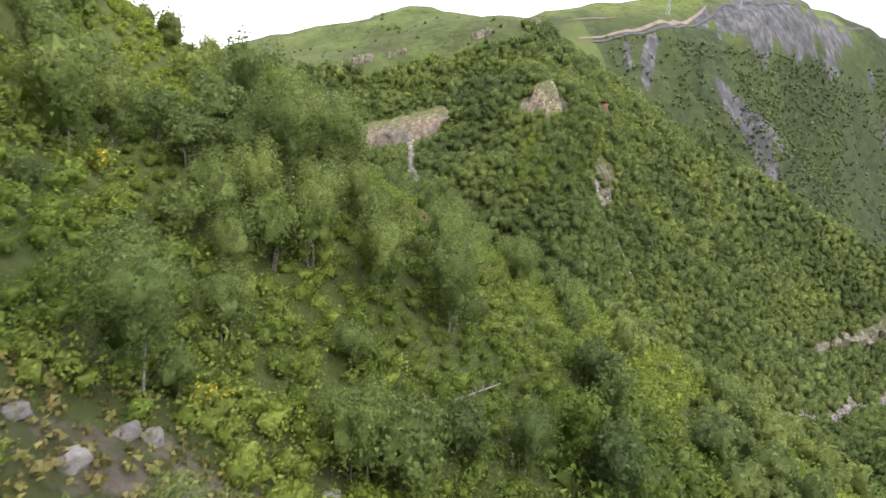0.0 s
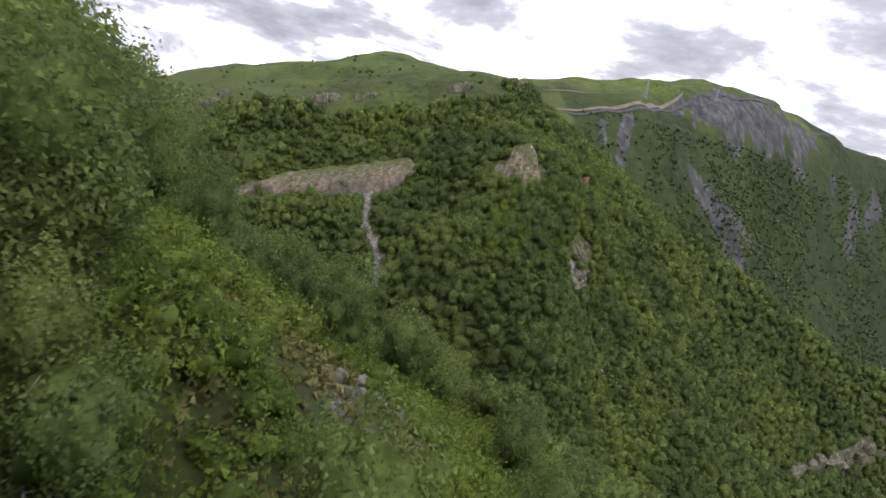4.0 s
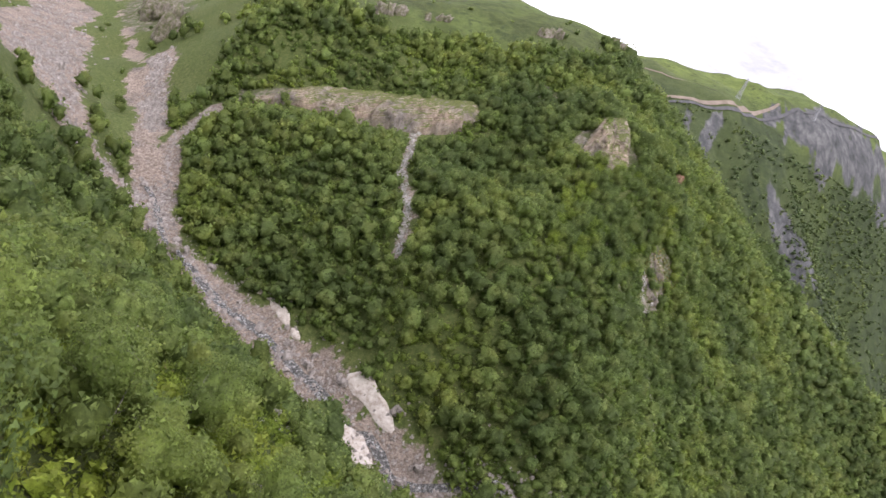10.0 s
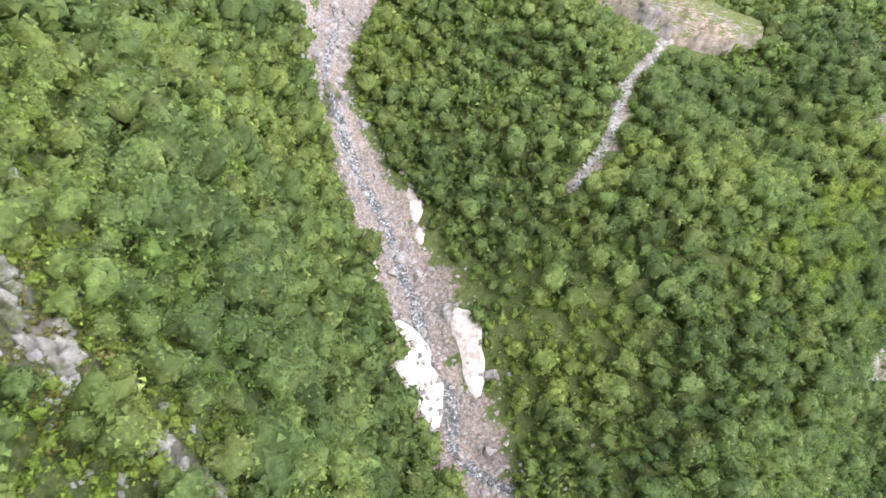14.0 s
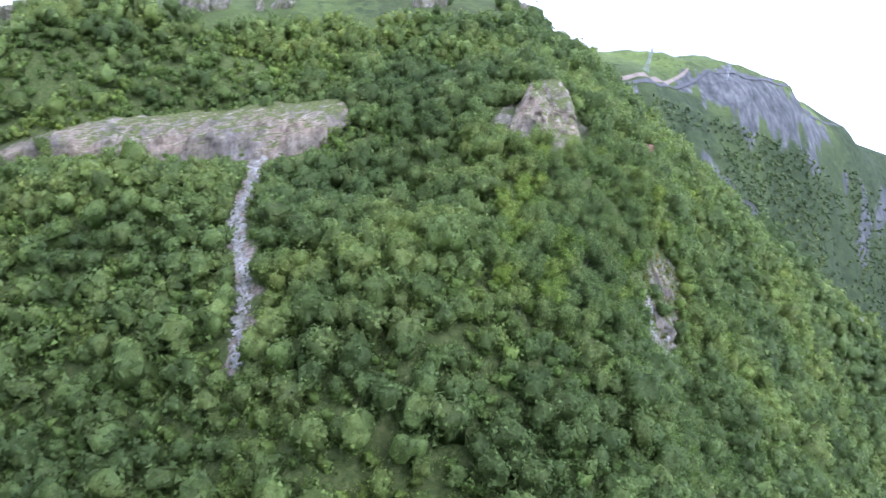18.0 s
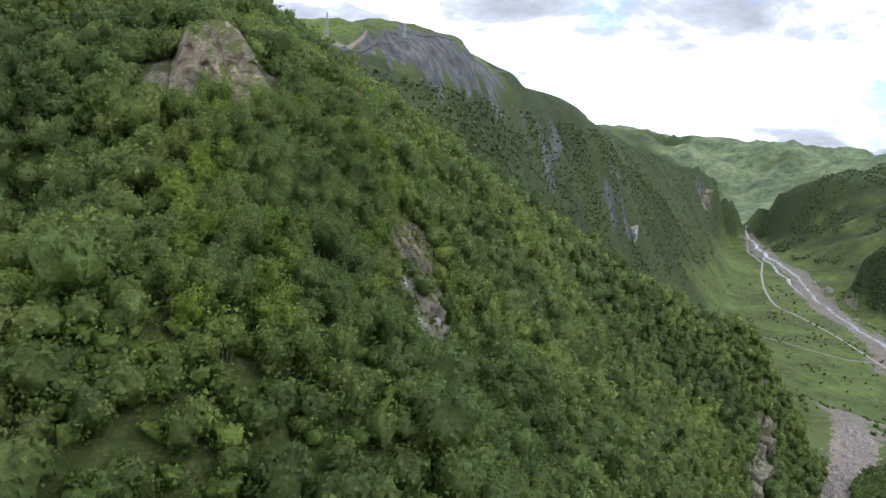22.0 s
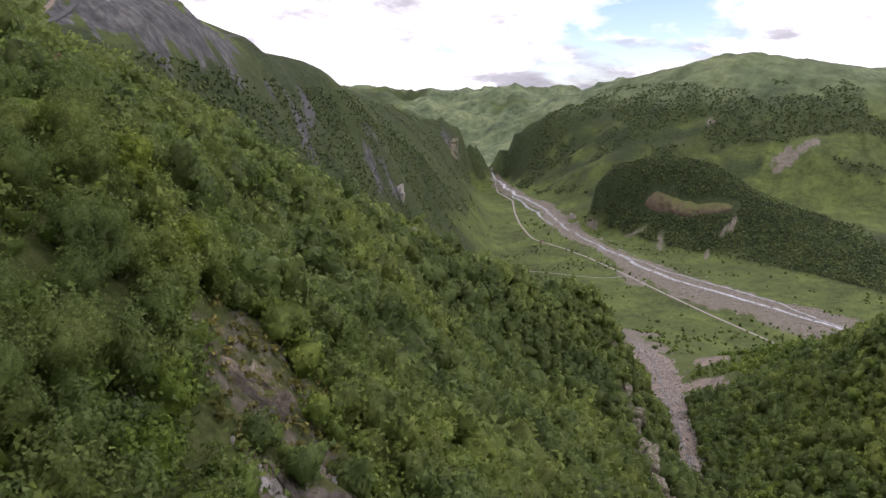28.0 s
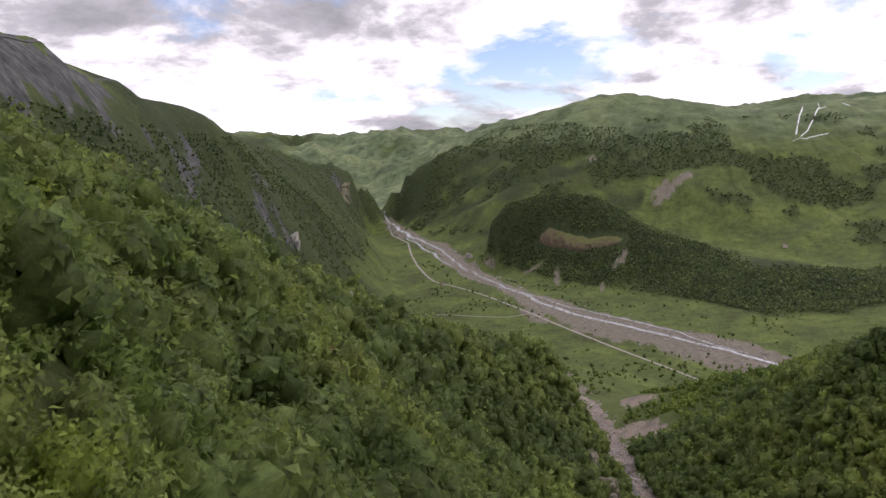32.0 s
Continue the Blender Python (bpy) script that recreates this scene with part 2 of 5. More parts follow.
# ---------------------------------------------------------------- the lie of the land
# Crests, flanks and water courses, as lines of x, y, height.
# near hillside
NEAR_SLOPE = [
    [(-120, -100, 470), (-110, 0, 455), (-105, 60, 440), (-100, 110, 418), (-95, 150, 396)],
    [(-45, -60, 416), (-42, 0, 413), (-40, 40, 411), (-38, 75, 407), (-36, 110, 390)],
    [(-24, 30, 394), (-23, 52, 394), (-23, 72, 393), (-23, 90, 390), (-22, 104, 384)],
    [(0, -60, 380), (0, 0, 379), (0, 30, 379), (6, 57, 382), (-2, 87, 374), (-1, 118, 358)],
    [(-14, 62, 391), (-14, 78, 389), (-14, 96, 381), (-13, 112, 371), (24, 116, 356), (36, 96, 356)],
    [(-60, 130, 378), (-21, 155, 348), (2, 153, 344), (14, 155, 339), (34, 150, 328)],
    [(60, -60, 348), (60, 0, 350), (55, 50, 354), (50, 95, 349), (54, 135, 328)],
    [(-38, 201, 321), (13, 187, 313), (-70, 210, 338), (-95, 260, 342)],
    [(130, -60, 290), (130, 30, 292), (125, 90, 287), (110, 150, 281)],
]
# stream in the ravine
STREAM_BED = [
    [(-185, 570, 334), (-125, 440, 320), (-75, 350, 313), (-48, 290, 306), (-34, 266, 303), (-25, 261, 301), (-16, 256, 298), (-3, 250, 297), (14, 240, 295),
     (28, 229, 292), (45, 218, 290), (110, 204, 270), (200, 235, 255), (300, 295, 234), (385, 325, 217), (460, 347, 197), (562, 382, 179), (680, 432, 149),
     (850, 502, 103)],
]
# wooded spur beyond it: lower, middle and upper flank
SPUR = [
    [(-20, 285, 313), (10, 268, 318), (35, 244, 322), (70, 230, 322), (110, 230, 291), (170, 252, 277), (240, 282, 259), (310, 315, 247)],
    [(-35, 315, 328), (-5, 300, 338), (26, 278, 338), (50, 262, 346), (86, 258, 339), (103, 275, 330), (130, 296, 331), (180, 318, 313), (240, 337, 294)],
    [(-40, 350, 339), (0, 340, 343), (28, 328, 350), (50, 302, 347), (80, 300, 366), (107, 308, 362), (130, 322, 347), (160, 342, 350), (200, 356, 336)],
    [(-45, 362, 356), (0, 352, 355), (28, 345, 360), (55, 325, 364), (86, 317, 368), (107, 330, 372), (135, 360, 371)],
]
# spur crest and the grass slope above it
SPUR_CREST = [
    [(26, 510, 411), (97, 435, 411), (117, 385, 388), (168, 400, 359), (195, 391, 356), (229, 373, 330), (250, 368, 319), (282, 358, 305), (313, 340, 297),
     (340, 333, 261)],
    [(-15, 450, 379), (-72, 519, 378), (-60, 420, 371), (40, 400, 389), (75, 370, 384)],
    [(-233, 585, 327), (-168, 633, 347), (-270, 470, 334), (-205, 410, 325), (-150, 330, 330)],
    [(-85, 600, 384), (26, 590, 406), (120, 560, 381)],
    [(60, 350, 374), (84, 332, 379), (104, 345, 380)],
]
# hollow behind the spur, slope south of the stream
LOWER_GROUND = [
    [(190, 520, 330), (265, 445, 270), (360, 410, 226), (480, 430, 195), (620, 490, 166), (760, 560, 125)],
    [(160, 120, 277), (260, 180, 284), (356, 237, 290), (430, 255, 259), (560, 280, 214), (700, 300, 123), (820, 310, 93)],
    [(300, 255, 260), (400, 288, 239), (500, 310, 208)],
    [(400, 60, 269), (620, 80, 170), (800, 90, 91)],
]
# dark mountain north of the valley: crest and flank
DARK_MOUNTAIN = [
    [(150, 800, 422), (298, 735, 435), (432, 778, 431), (588, 885, 468), (760, 960, 434), (963, 1033, 408), (1144, 1231, 422), (1436, 1351, 375),
     (1739, 1447, 349), (2110, 1521, 296), (2365, 1583, 225)],
    [(380, 660, 349), (560, 760, 329), (800, 860, 270), (1100, 950, 194), (1450, 1060, 150)],
]
# its foot and its back
MOUNTAIN_FOOT = [
    [(420, 540, 250), (560, 630, 201), (800, 740, 130), (1100, 860, 94), (1400, 980, 80), (1750, 1180, 81), (2100, 1430, 90), (2400, 1630, 98), (2640, 1820, 115)],
    [(-50, 1000, 338), (-400, 1100, 264), (200, 950, 400), (450, 1000, 468), (800, 1250, 388), (1400, 1450, 279), (2000, 1800, 190)],
]
# valley floor
VALLEY_FLOOR = [
    [(780, 600, 84), (950, 640, 76), (1150, 740, 73), (1361, 861, 74), (1600, 1020, 75), (1850, 1200, 78)],
    [(900, 60, 72), (1111, 256, 75), (1283, 556, 74), (1400, 690, 74), (1750, 1010, 76), (2059, 1240, 83), (2440, 1550, 106), (2600, 1680, 98),
     (2850, 1870, 106), (3154, 2111, 130)],
    [(1230, 130, 76), (1390, 340, 76), (1512, 618, 77), (1700, 830, 78), (1980, 1100, 84), (2350, 1400, 93), (2640, 1640, 104)],
]
# hills across the river
RIVER_HILLS = [
    [(1735, 850, 208), (1735, 725, 236), (1710, 600, 241), (1690, 515, 197), (1660, 400, 156), (1620, 283, 109), (1600, 180, 99), (1590, 60, 95)],
    [(1960, 720, 169), (1950, 560, 161), (1880, 330, 108), (1800, 110, 96), (1600, -250, 103)],
    [(2080, 980, 200), (2280, 850, 324), (2150, 400, 259), (2080, 50, 170), (2000, -350, 221)],
    [(2784, 1130, 474), (2623, 1140, 404), (2490, 1264, 351), (2476, 1371, 302), (2476, 1527, 236)],
]
# peaks and ridges at the head of the valley
FAR_RIDGES = [
    [(2660, 850, 493), (2753, 726, 551), (2900, 480, 513), (3090, 253, 475), (3480, 29, 526), (3350, -225, 547), (3200, -900, 479)],
    [(4265, 1674, 524), (4200, 1900, 434), (4150, 2150, 453), (4067, 2391, 497), (3930, 2580, 393), (3800, 2750, 425), (3490, 3078, 475), (3000, 3500, 444)],
    [(3900, 1500, 463), (3600, 1600, 418), (3300, 1800, 264), (3120, 1900, 150)],
    [(3500, 2700, 364), (3150, 2450, 234), (2850, 2250, 148)],
    [(3400, 2250, 187)],
]
# the rest of the country
OUTSKIRTS = [
    [(1700, -800, 230), (800, -600, 170), (300, -500, 340), (-500, -500, 600), (-800, 800, 328), (-700, 1800, 230), (200, 3500, 200), (2000, 3500, 420),
     (4600, 4500, 487), (4700, -4500, 447), (-4500, -4500, 600), (-4500, 4600, -100)],
]
LAND = NEAR_SLOPE + STREAM_BED + SPUR + SPUR_CREST + LOWER_GROUND + DARK_MOUNTAIN + MOUNTAIN_FOOT + VALLEY_FLOOR + RIVER_HILLS + FAR_RIDGES + OUTSKIRTS
SMALL = 4.0


def resampled(line, step):
    p = np.array(line, float)
    out = [p[0]]
    for a, b in zip(p[:-1], p[1:]):
        n = max(1, int(np.linalg.norm(b[:2] - a[:2]) / step))
        n = min(n, 6)
        out += [a + (b - a) * (k + 1) / n for k in range(n)]
    return np.array(out)


KNOTS = np.concatenate([resampled(l, 40.0) for l in LAND])


def solve_land():
    d = np.linalg.norm(KNOTS[:, None, :2] - KNOTS[None, :, :2], axis=-1)
    n = len(KNOTS)
    m = np.zeros((n + 3, n + 3))
    m[:n, :n] = -np.sqrt(d * d + SMALL**2) - 0.4 * np.eye(n)
    one = np.concatenate([np.ones((n, 1)), KNOTS[:, :2]], 1)
    m[:n, n:], m[n:, :n] = one, one.T
    return np.linalg.solve(m, np.concatenate([KNOTS[:, 2], np.zeros(3)]))


LAND_W = solve_land()


def fbm(x, y, scale, octaves, seed):
    """Smooth value noise, about -1 to 1."""
    q = np.random.default_rng(seed)
    tab = q.uniform(-1, 1, (256, 256))
    out, amp = 0.0, 0.55
    for k in range(octaves):
        u, v = x / scale + 37.7 * k, y / scale + 91.3 * k
        i, j = np.floor(u).astype(int), np.floor(v).astype(int)
        a, b = u - i, v - j
        a, b = a * a * (3 - 2 * a), b * b * (3 - 2 * b)
        i0, i1, j0, j1 = i % 256, (i + 1) % 256, j % 256, (j + 1) % 256
        out = out + amp * ((tab[i0, j0] * (1 - a) + tab[i1, j0] * a) * (1 - b) + (tab[i0, j1] * (1 - a) + tab[i1, j1] * a) * b)
        amp, scale = amp * 0.5, scale * 0.5
    return out


def line_dist(x, y, line):
    """Distance in plan to a line, and how far along it (0 to 1)."""
    p = np.array(line, float)[:, :2]
    best, along = np.full(x.shape, 1e9), np.zeros(x.shape)
    seg = np.r_[0, np.cumsum(np.linalg.norm(np.diff(p, axis=0), axis=1))]
    for k, (a, b) in enumerate(zip(p[:-1], p[1:])):
        d = b - a
        t = np.clip(((x - a[0]) * d[0] + (y - a[1]) * d[1]) / (d @ d), 0, 1)
        r = np.hypot(x - a[0] - t * d[0], y - a[1] - t * d[1])
        m = r < best
        best = np.where(m, r, best)
        along = np.where(m, (seg[k] + t * (seg[k + 1] - seg[k])) / seg[-1], along)
    return best, along


STREAM = [p[:2] for p in STREAM_BED[0]]
RIVER = [(820, 0), (900, 80), (1000, 180), (1090, 285), (1153, 395), (1233, 527), (1380, 681), (1611, 879), (1876, 1061), (2033, 1211), (2161, 1320),
         (2440, 1550), (2600, 1680), (2850, 1870), (3154, 2111)]
SCARS = [   # bare stony runnels: line, half width
    ([(19.6, 327), (20.3, 312), (18.8, 300), (20.5, 289), (23.5, 277), (24.6, 269), (25.4, 262)], 0.5),
    ([(100, 287), (106, 268), (111, 254)], 0.2),
    ([(-36, 268), (-44, 292), (-50, 308), (-46, 330)], 2.0),
    ([(-58, 312), (-72, 348), (-84, 380)], 3.2),
    ([(-40, 273), (-55, 280), (-70, 286), (-88, 306), (-106, 345), (-124, 400)], 6.0),
    ([(-96, 305), (-124, 368), (-150, 440)], 13.0),
]
def slip(a, b, half):
    """An oval that runs from a to b: centre, half length, half width, turn."""
    return (a[0] + b[0]) / 2, (a[1] + b[1]) / 2, math.dist(a, b) / 2 + half, half, math.degrees(math.atan2(b[1] - a[1], b[0] - a[0]))


SLIPS = [   # bare earth slips and gravel flats
    slip((1701, 829), (1672, 868), 9), slip((1612, 678), (1594, 730), 11), slip((1570, 646), (1490, 628), 9), slip((1582, 496), (1536, 516), 10), slip((1491, 529), (1430, 526), 5),
    slip((2200, 400), (2064, 487), 20), slip((2150, 470), (2090, 500), 12), (2040, 690, 40, 12, 60), (2260, 700, 30, 12, 0),
    (551, 339, 24, 12, 20), (470, 326, 26, 11, 25), (735, 480, 40, 16, 30), (398, 305, 14, 6, 20)]
CLIFFS = [  # bare rock: line, half width
    ([(-38, 336), (-22, 338), (-9, 336), (2, 339), (12, 335), (21, 333), (33, 335)], 5.0),
    ([(76, 318), (81, 315), (87, 318)], 7.5),
    ([(60, 360), (64, 354), (68, 350)], 3.4),
    ([(104, 292), (110, 294)], 2.2),
    ([(-32, 150), (-21, 155), (-11, 152.5), (-5, 152), (2, 152), (9, 153.5), (15, 156)], 0.9),
    ([(-14, 17), (-8, 21), (-3, 22)], 0.8),
    ([(4, 58), (7, 63), (9, 68)], 0.5),
    ([(225, 283), (260, 303), (298, 322)], 3.0),
    ([(-128, 500), (-120, 470), (-105, 430)], 12.0),
    ([(108, 287), (103, 279)], 1.6),
    ([(86, 263), (88, 267)], 1.2),
    ([(113, 328), (117, 336)], 3.0),
]
BED = np.array(STREAM_BED[0], float)
BED_AT = np.r_[0, np.cumsum(np.linalg.norm(np.diff(BED[:, :2], axis=0), axis=1))]
BED_AT /= BED_AT[-1]


def over_bed(z, sa):
    """Height above the stream's bed."""
    return z - np.interp(sa, BED_AT, BED[:, 2])


def raw_land(x, y):
    z = np.full(x.shape, LAND_W[-3]) + LAND_W[-2] * x + LAND_W[-1] * y
    for (kx, ky, _), w in zip(KNOTS, LAND_W):
        z -= w * np.sqrt((x - kx) ** 2 + (y - ky) ** 2 + SMALL**2)
    far = np.clip(np.hypot(x - 60, y - 200) / 700.0, 0.0, 1.0)
    sd, _ = line_dist(x, y, STREAM)
    rd, _ = line_dist(x, y, RIVER)
    calm = np.clip((sd - 8) / 30.0, 0.08, 1) * np.clip((z - 78) / 60.0, 0.03, 1)
    z += calm * (fbm(x, y, 28.0, 4, 3) * 2.6 + far * fbm(x, y, 260.0, 5, 5) * 15.0)
    # gullies run down the face of the north mountain
    face = np.clip((y - 560) / 60, 0, 1) * np.clip((x - 220) / 80, 0, 1) * np.clip((2450 - x) / 200, 0, 1) * np.clip((z - 110) / 60, 0, 1) * np.clip((428 - z) / 40, 0, 1)
    u, v = 0.84 * x + 0.54 * y, -0.54 * x + 0.84 * y
    z -= face * (28.0 * (0.3 - np.abs(fbm(u, 0.22 * v, 52.0, 3, 14))) + 10.0 * (0.2 - np.abs(fbm(u, 0.3 * v, 19.0, 2, 15))))
    beyond = np.clip((np.hypot(x, y) - 3250) / 450, 0, 1) * np.clip((z - 110) / 120, 0, 1)
    z += beyond * (150.0 * (0.2 - np.abs(fbm(x, y, 420.0, 4, 16))) + 55.0 * (0.2 - np.abs(fbm(x, y, 170.0, 3, 18))))
    east = np.clip((x - 1850) / 200, 0, 1) * np.clip((z - 120) / 80, 0, 1) * np.clip((3400 - x) / 300, 0, 1)
    z -= east * np.clip((470 - z) / 90, 0.12, 1) * 24.0 * (0.25 - np.abs(fbm(0.25 * x + 0.1 * y, y - 0.2 * x, 70.0, 4, 19)))
    ribs = np.abs(fbm(x + 0.35 * y, y, 150.0, 3, 9))
    z += calm * far * (ribs - 0.17) * -34.0
    return z


def axis(lo, hi, fine_lo, fine_hi, step, grow, far):
    mid = np.arange(fine_lo, fine_hi + 0.1, step)
    def wing(limit, far):
        out, s, p = [], step, 0.0
        while p < limit:
            s = min(s * grow, 60.0 if p > far else 22.0)
            p += s
            out.append(p)
        return np.array(out)
    return np.concatenate([fine_lo - wing(fine_lo - lo, 60)[::-1], mid, fine_hi + wing(hi - fine_hi, far)])


XS = axis(-4600, 4750, -165, 400, 2.8, 1.038, 2000)
YS = axis(-4600, 4750, -20, 440, 2.8, 1.038, 950)
GX, GY = np.meshgrid(XS, YS, indexing="ij")
GZ = raw_land(GX, GY)


def land(x, y):
    """Height of the ground, as the sheet has it."""
    x, y = np.asarray(x, float), np.asarray(y, float)
    i = np.clip(np.searchsorted(XS, x) - 1, 0, len(XS) - 2)
    j = np.clip(np.searchsorted(YS, y) - 1, 0, len(YS) - 2)
    a, b = (x - XS[i]) / (XS[i + 1] - XS[i]), (y - YS[j]) / (YS[j + 1] - YS[j])
    return (GZ[i, j] * (1 - a) + GZ[i + 1, j] * a) * (1 - b) + (GZ[i, j + 1] * (1 - a) + GZ[i + 1, j + 1] * a) * b


def slope_of(x, y, s=3.0):
    return np.hypot(land(x + s, y) - land(x - s, y), land(x, y + s) - land(x, y - s)) / (2 * s)


def ragged(nt, name, noise):
    """A mask from the sheet, its rim broken by noise."""
    n = nt.nodes.new("ShaderNodeMath")
    n.operation = "MULTIPLY_ADD"
    nt.links.new(noise, n.inputs[0])
    n.inputs[1].default_value = 1.9
    n.inputs[2].default_value = -0.95
    a = nt.nodes.new("ShaderNodeMath")
    a.operation = "ADD"
    nt.links.new(n.outputs[0], a.inputs[0])
    nt.links.new(col_attr(nt, name).outputs["Fac"], a.inputs[1])
    return ramp(nt, a.outputs[0], [(0.36, 0.0), (0.52, 1.0)])


def ground_build(nt, bsdf):
    p = place(nt)
    big, fine = nz(nt, 0.03, 5.0, 0.6, p), nz(nt, 1.1, 6.0, 0.75, p)
    grass = ramp(nt, big, [(0.3, (0.05, 0.078, 0.022)), (0.5, (0.072, 0.105, 0.028)), (0.7, (0.11, 0.125, 0.044))])
    grass = mix(nt, 0.65, grass, ramp(nt, fine, [(0.3, (0.03, 0.042, 0.014)), (0.5, (0.1, 0.13, 0.036)), (0.72, (0.24, 0.23, 0.1))]))
    strata = nz(nt, 0.22, 8.0, 0.75, place(nt, (1, 1, 0.3)))
    rock = ramp(nt, strata, [(0.3, (0.06, 0.054, 0.042)), (0.5, (0.2, 0.178, 0.138)), (0.72, (0.42, 0.385, 0.33))])
    rock = mix(nt, ramp(nt, nz(nt, 0.35, 5.0, 0.7, p), [(0.42, 0.0), (0.54, 0.9)]), rock, (0.085, 0.105, 0.035))
    streak = nz(nt, 0.12, 8.0, 0.75, place(nt, (1.0, 0.7, 0.12)))
    grey = ramp(nt, streak, [(0.3, (0.03, 0.034, 0.032)), (0.5, (0.088, 0.09, 0.09)), (0.7, (0.2, 0.197, 0.188))])
    stones = nz(nt, 1.3, 9.0, 0.8, p)
    gravel = ramp(nt, stones, [(0.34, (0.085, 0.075, 0.063)), (0.48, (0.25, 0.222, 0.19)), (0.56, (0.35, 0.318, 0.278)), (0.68, (0.52, 0.49, 0.445))])
    tint = ramp(nt, nz(nt, 0.11, 5.0, 0.7, p), [(0.36, (0.62, 0.6, 0.61)), (0.5, (0.95, 0.87, 0.82)), (0.66, (1.15, 1.04, 0.98))])
    gravel = mix(nt, 1.0, gravel, tint, "MULTIPLY")
    meadow = ramp(nt, nz(nt, 0.009, 7.0, 0.68, p), [(0.36, (0.04, 0.056, 0.02)), (0.46, (0.066, 0.1, 0.028)), (0.53, (0.092, 0.136, 0.034)), (0.62, (0.15, 0.2, 0.048))])
    meadow = mix(nt, 0.5, meadow, ramp(nt, nz(nt, 0.35, 6.0, 0.75, p), [(0.3, (0.045, 0.06, 0.018)), (0.7, (0.15, 0.175, 0.055))]))
    tufts = ramp(nt, nz(nt, 0.05, 9.0, 0.78, p), [(0.36, 0.62), (0.5, 1.0), (0.62, 1.22)])
    meadow = mix(nt, 1.0, meadow, tufts, "MULTIPLY")
    dots = ramp(nt, nz(nt, 0.16, 8.0, 0.7, p), [(0.56, 0.0), (0.62, 0.75)])
    meadow = mix(nt, dots, meadow, (0.036, 0.052, 0.02))
    c = mix(nt, col_attr(nt, "meadow").outputs["Fac"], grass, meadow)
    bushes = ramp(nt, nz(nt, 0.12, 6.0, 0.75, p), [(0.35, (0.022, 0.032, 0.013)), (0.55, (0.045, 0.063, 0.024)), (0.72, (0.085, 0.105, 0.04))])
    c = mix(nt, col_attr(nt, "scrub_and_shade").outputs["Fac"], c, bushes)
    c = mix(nt, ragged(nt, "rock", nz(nt, 0.5, 6.0, 0.7, p)), c, rock)
    c = mix(nt, ragged(nt, "grey", nz(nt, 0.07, 8.0, 0.75, place(nt, (1.0, 0.7, 0.16)))), c, grey)
    # Haze put into the colour: paler, bluer grass for the distant hills.
    hazed_grass = ramp(nt, nz(nt, 0.006, 7.0, 0.7, p), [(0.36, (0.075, 0.105, 0.055)), (0.5, (0.125, 0.165, 0.085)), (0.62, (0.19, 0.23, 0.115))])
    hazed_grass = mix(nt, 1.0, hazed_grass, ramp(nt, nz(nt, 0.022, 9.0, 0.75, p), [(0.36, 0.55), (0.5, 1.0), (0.62, 1.25)]), "MULTIPLY")
    c = mix(nt, col_attr(nt, "hazed_grass").outputs["Fac"], c, hazed_grass)
    dull = mix(nt, 1.0, gravel, (0.7, 0.76, 0.73), "MULTIPLY")
    gravel = mix(nt, col_attr(nt, "meadow").outputs["Fac"], gravel, dull)
    c = mix(nt, ragged(nt, "gravel", nz(nt, 0.3, 7.0, 0.75, p)), c, gravel)
    nt.links.new(c, bsdf.inputs["Base Color"])
    bump(nt, bsdf, nz(nt, 0.9, 9.0, 0.8, p), 1.0, 0.7)


def sharpen(v, lo, hi):
    return np.clip((v - lo) / (hi - lo), 0, 1)


def blob(x, y, cx, cy, rx, ry, turn=0.0):
    """1 inside an uneven oval, fading at its rim."""
    c, s = math.cos(radians(turn)), math.sin(radians(turn))
    u, v = (x - cx) * c + (y - cy) * s, -(x - cx) * s + (y - cy) * c
    d = np.hypot(u / rx, v / ry) + 0.35 * fbm(x, y, 0.5 * min(rx, ry) + 3, 3, 21)
    return sharpen(-d, -1.1, -0.8)


def stream_width(sa):
    head = np.clip((sa - 0.13) / 0.07, 0.1, 1)
    head = head * (1 - 0.65 * np.exp(-((sa - 0.38) / 0.055) ** 2))
    head = head * (1 - 0.8 * np.clip((sa - 0.40) / 0.02, 0, 1) * np.clip((0.575 - sa) / 0.03, 0, 1))
    return (4.6 + 1.0 * (sa > 0.4)) * head + 2.5 * np.exp(-((sa - 0.36) / 0.05) ** 2) + 8.5 * np.clip((sa - 0.6) / 0.15, 0, 1)


def hill_mask(x, y):
    """The wooded hill across the river, but for its slips and its cliff."""
    m = blob(x, y, 1640, 560, 330, 190, 62) + blob(x, y, 1500, 150, 260, 130, -55)
    for cx, cy, rx, ry, tn in SLIPS[:5]:
        m = m * (1 - blob(x, y, cx, cy, rx, ry, tn))
    return np.clip(m, 0, 1)


def upper_mask(x, y):
    """Woods on the far slope: its dark nose above the river and a band along its shoulder."""
    n = fbm(x, y, 110., 4, 67)
    nose = sharpen(1.1 - np.hypot((0.62 * (x - 2290) + 0.78 * (y - 1120)) / 420, (-0.78 * (x - 2290) + 0.62 * (y - 1120)) / 220) ** 2 + 1.2 * n, 0.0, 0.25)
    d, _ = line_dist(x, y, [(2420, 960), (2400, 900), (2310, 630), (2335, 420), (2280, 250), (2255, 150), (2200, 0)])
    strip, _ = line_dist(x, y, [(2190, 1220), (2060, 990), (2130, 890)])
    nose = nose * sharpen(strip, 35, 75) * sharpen(n, -0.45, -0.05)
    return np.maximum(np.maximum(0.9 * nose, 0.8 * sharpen(1.35 - d / 80 + 1.8 * n, 0.0, 0.3)), 0.7 * sharpen(n, 0.3, 0.4))


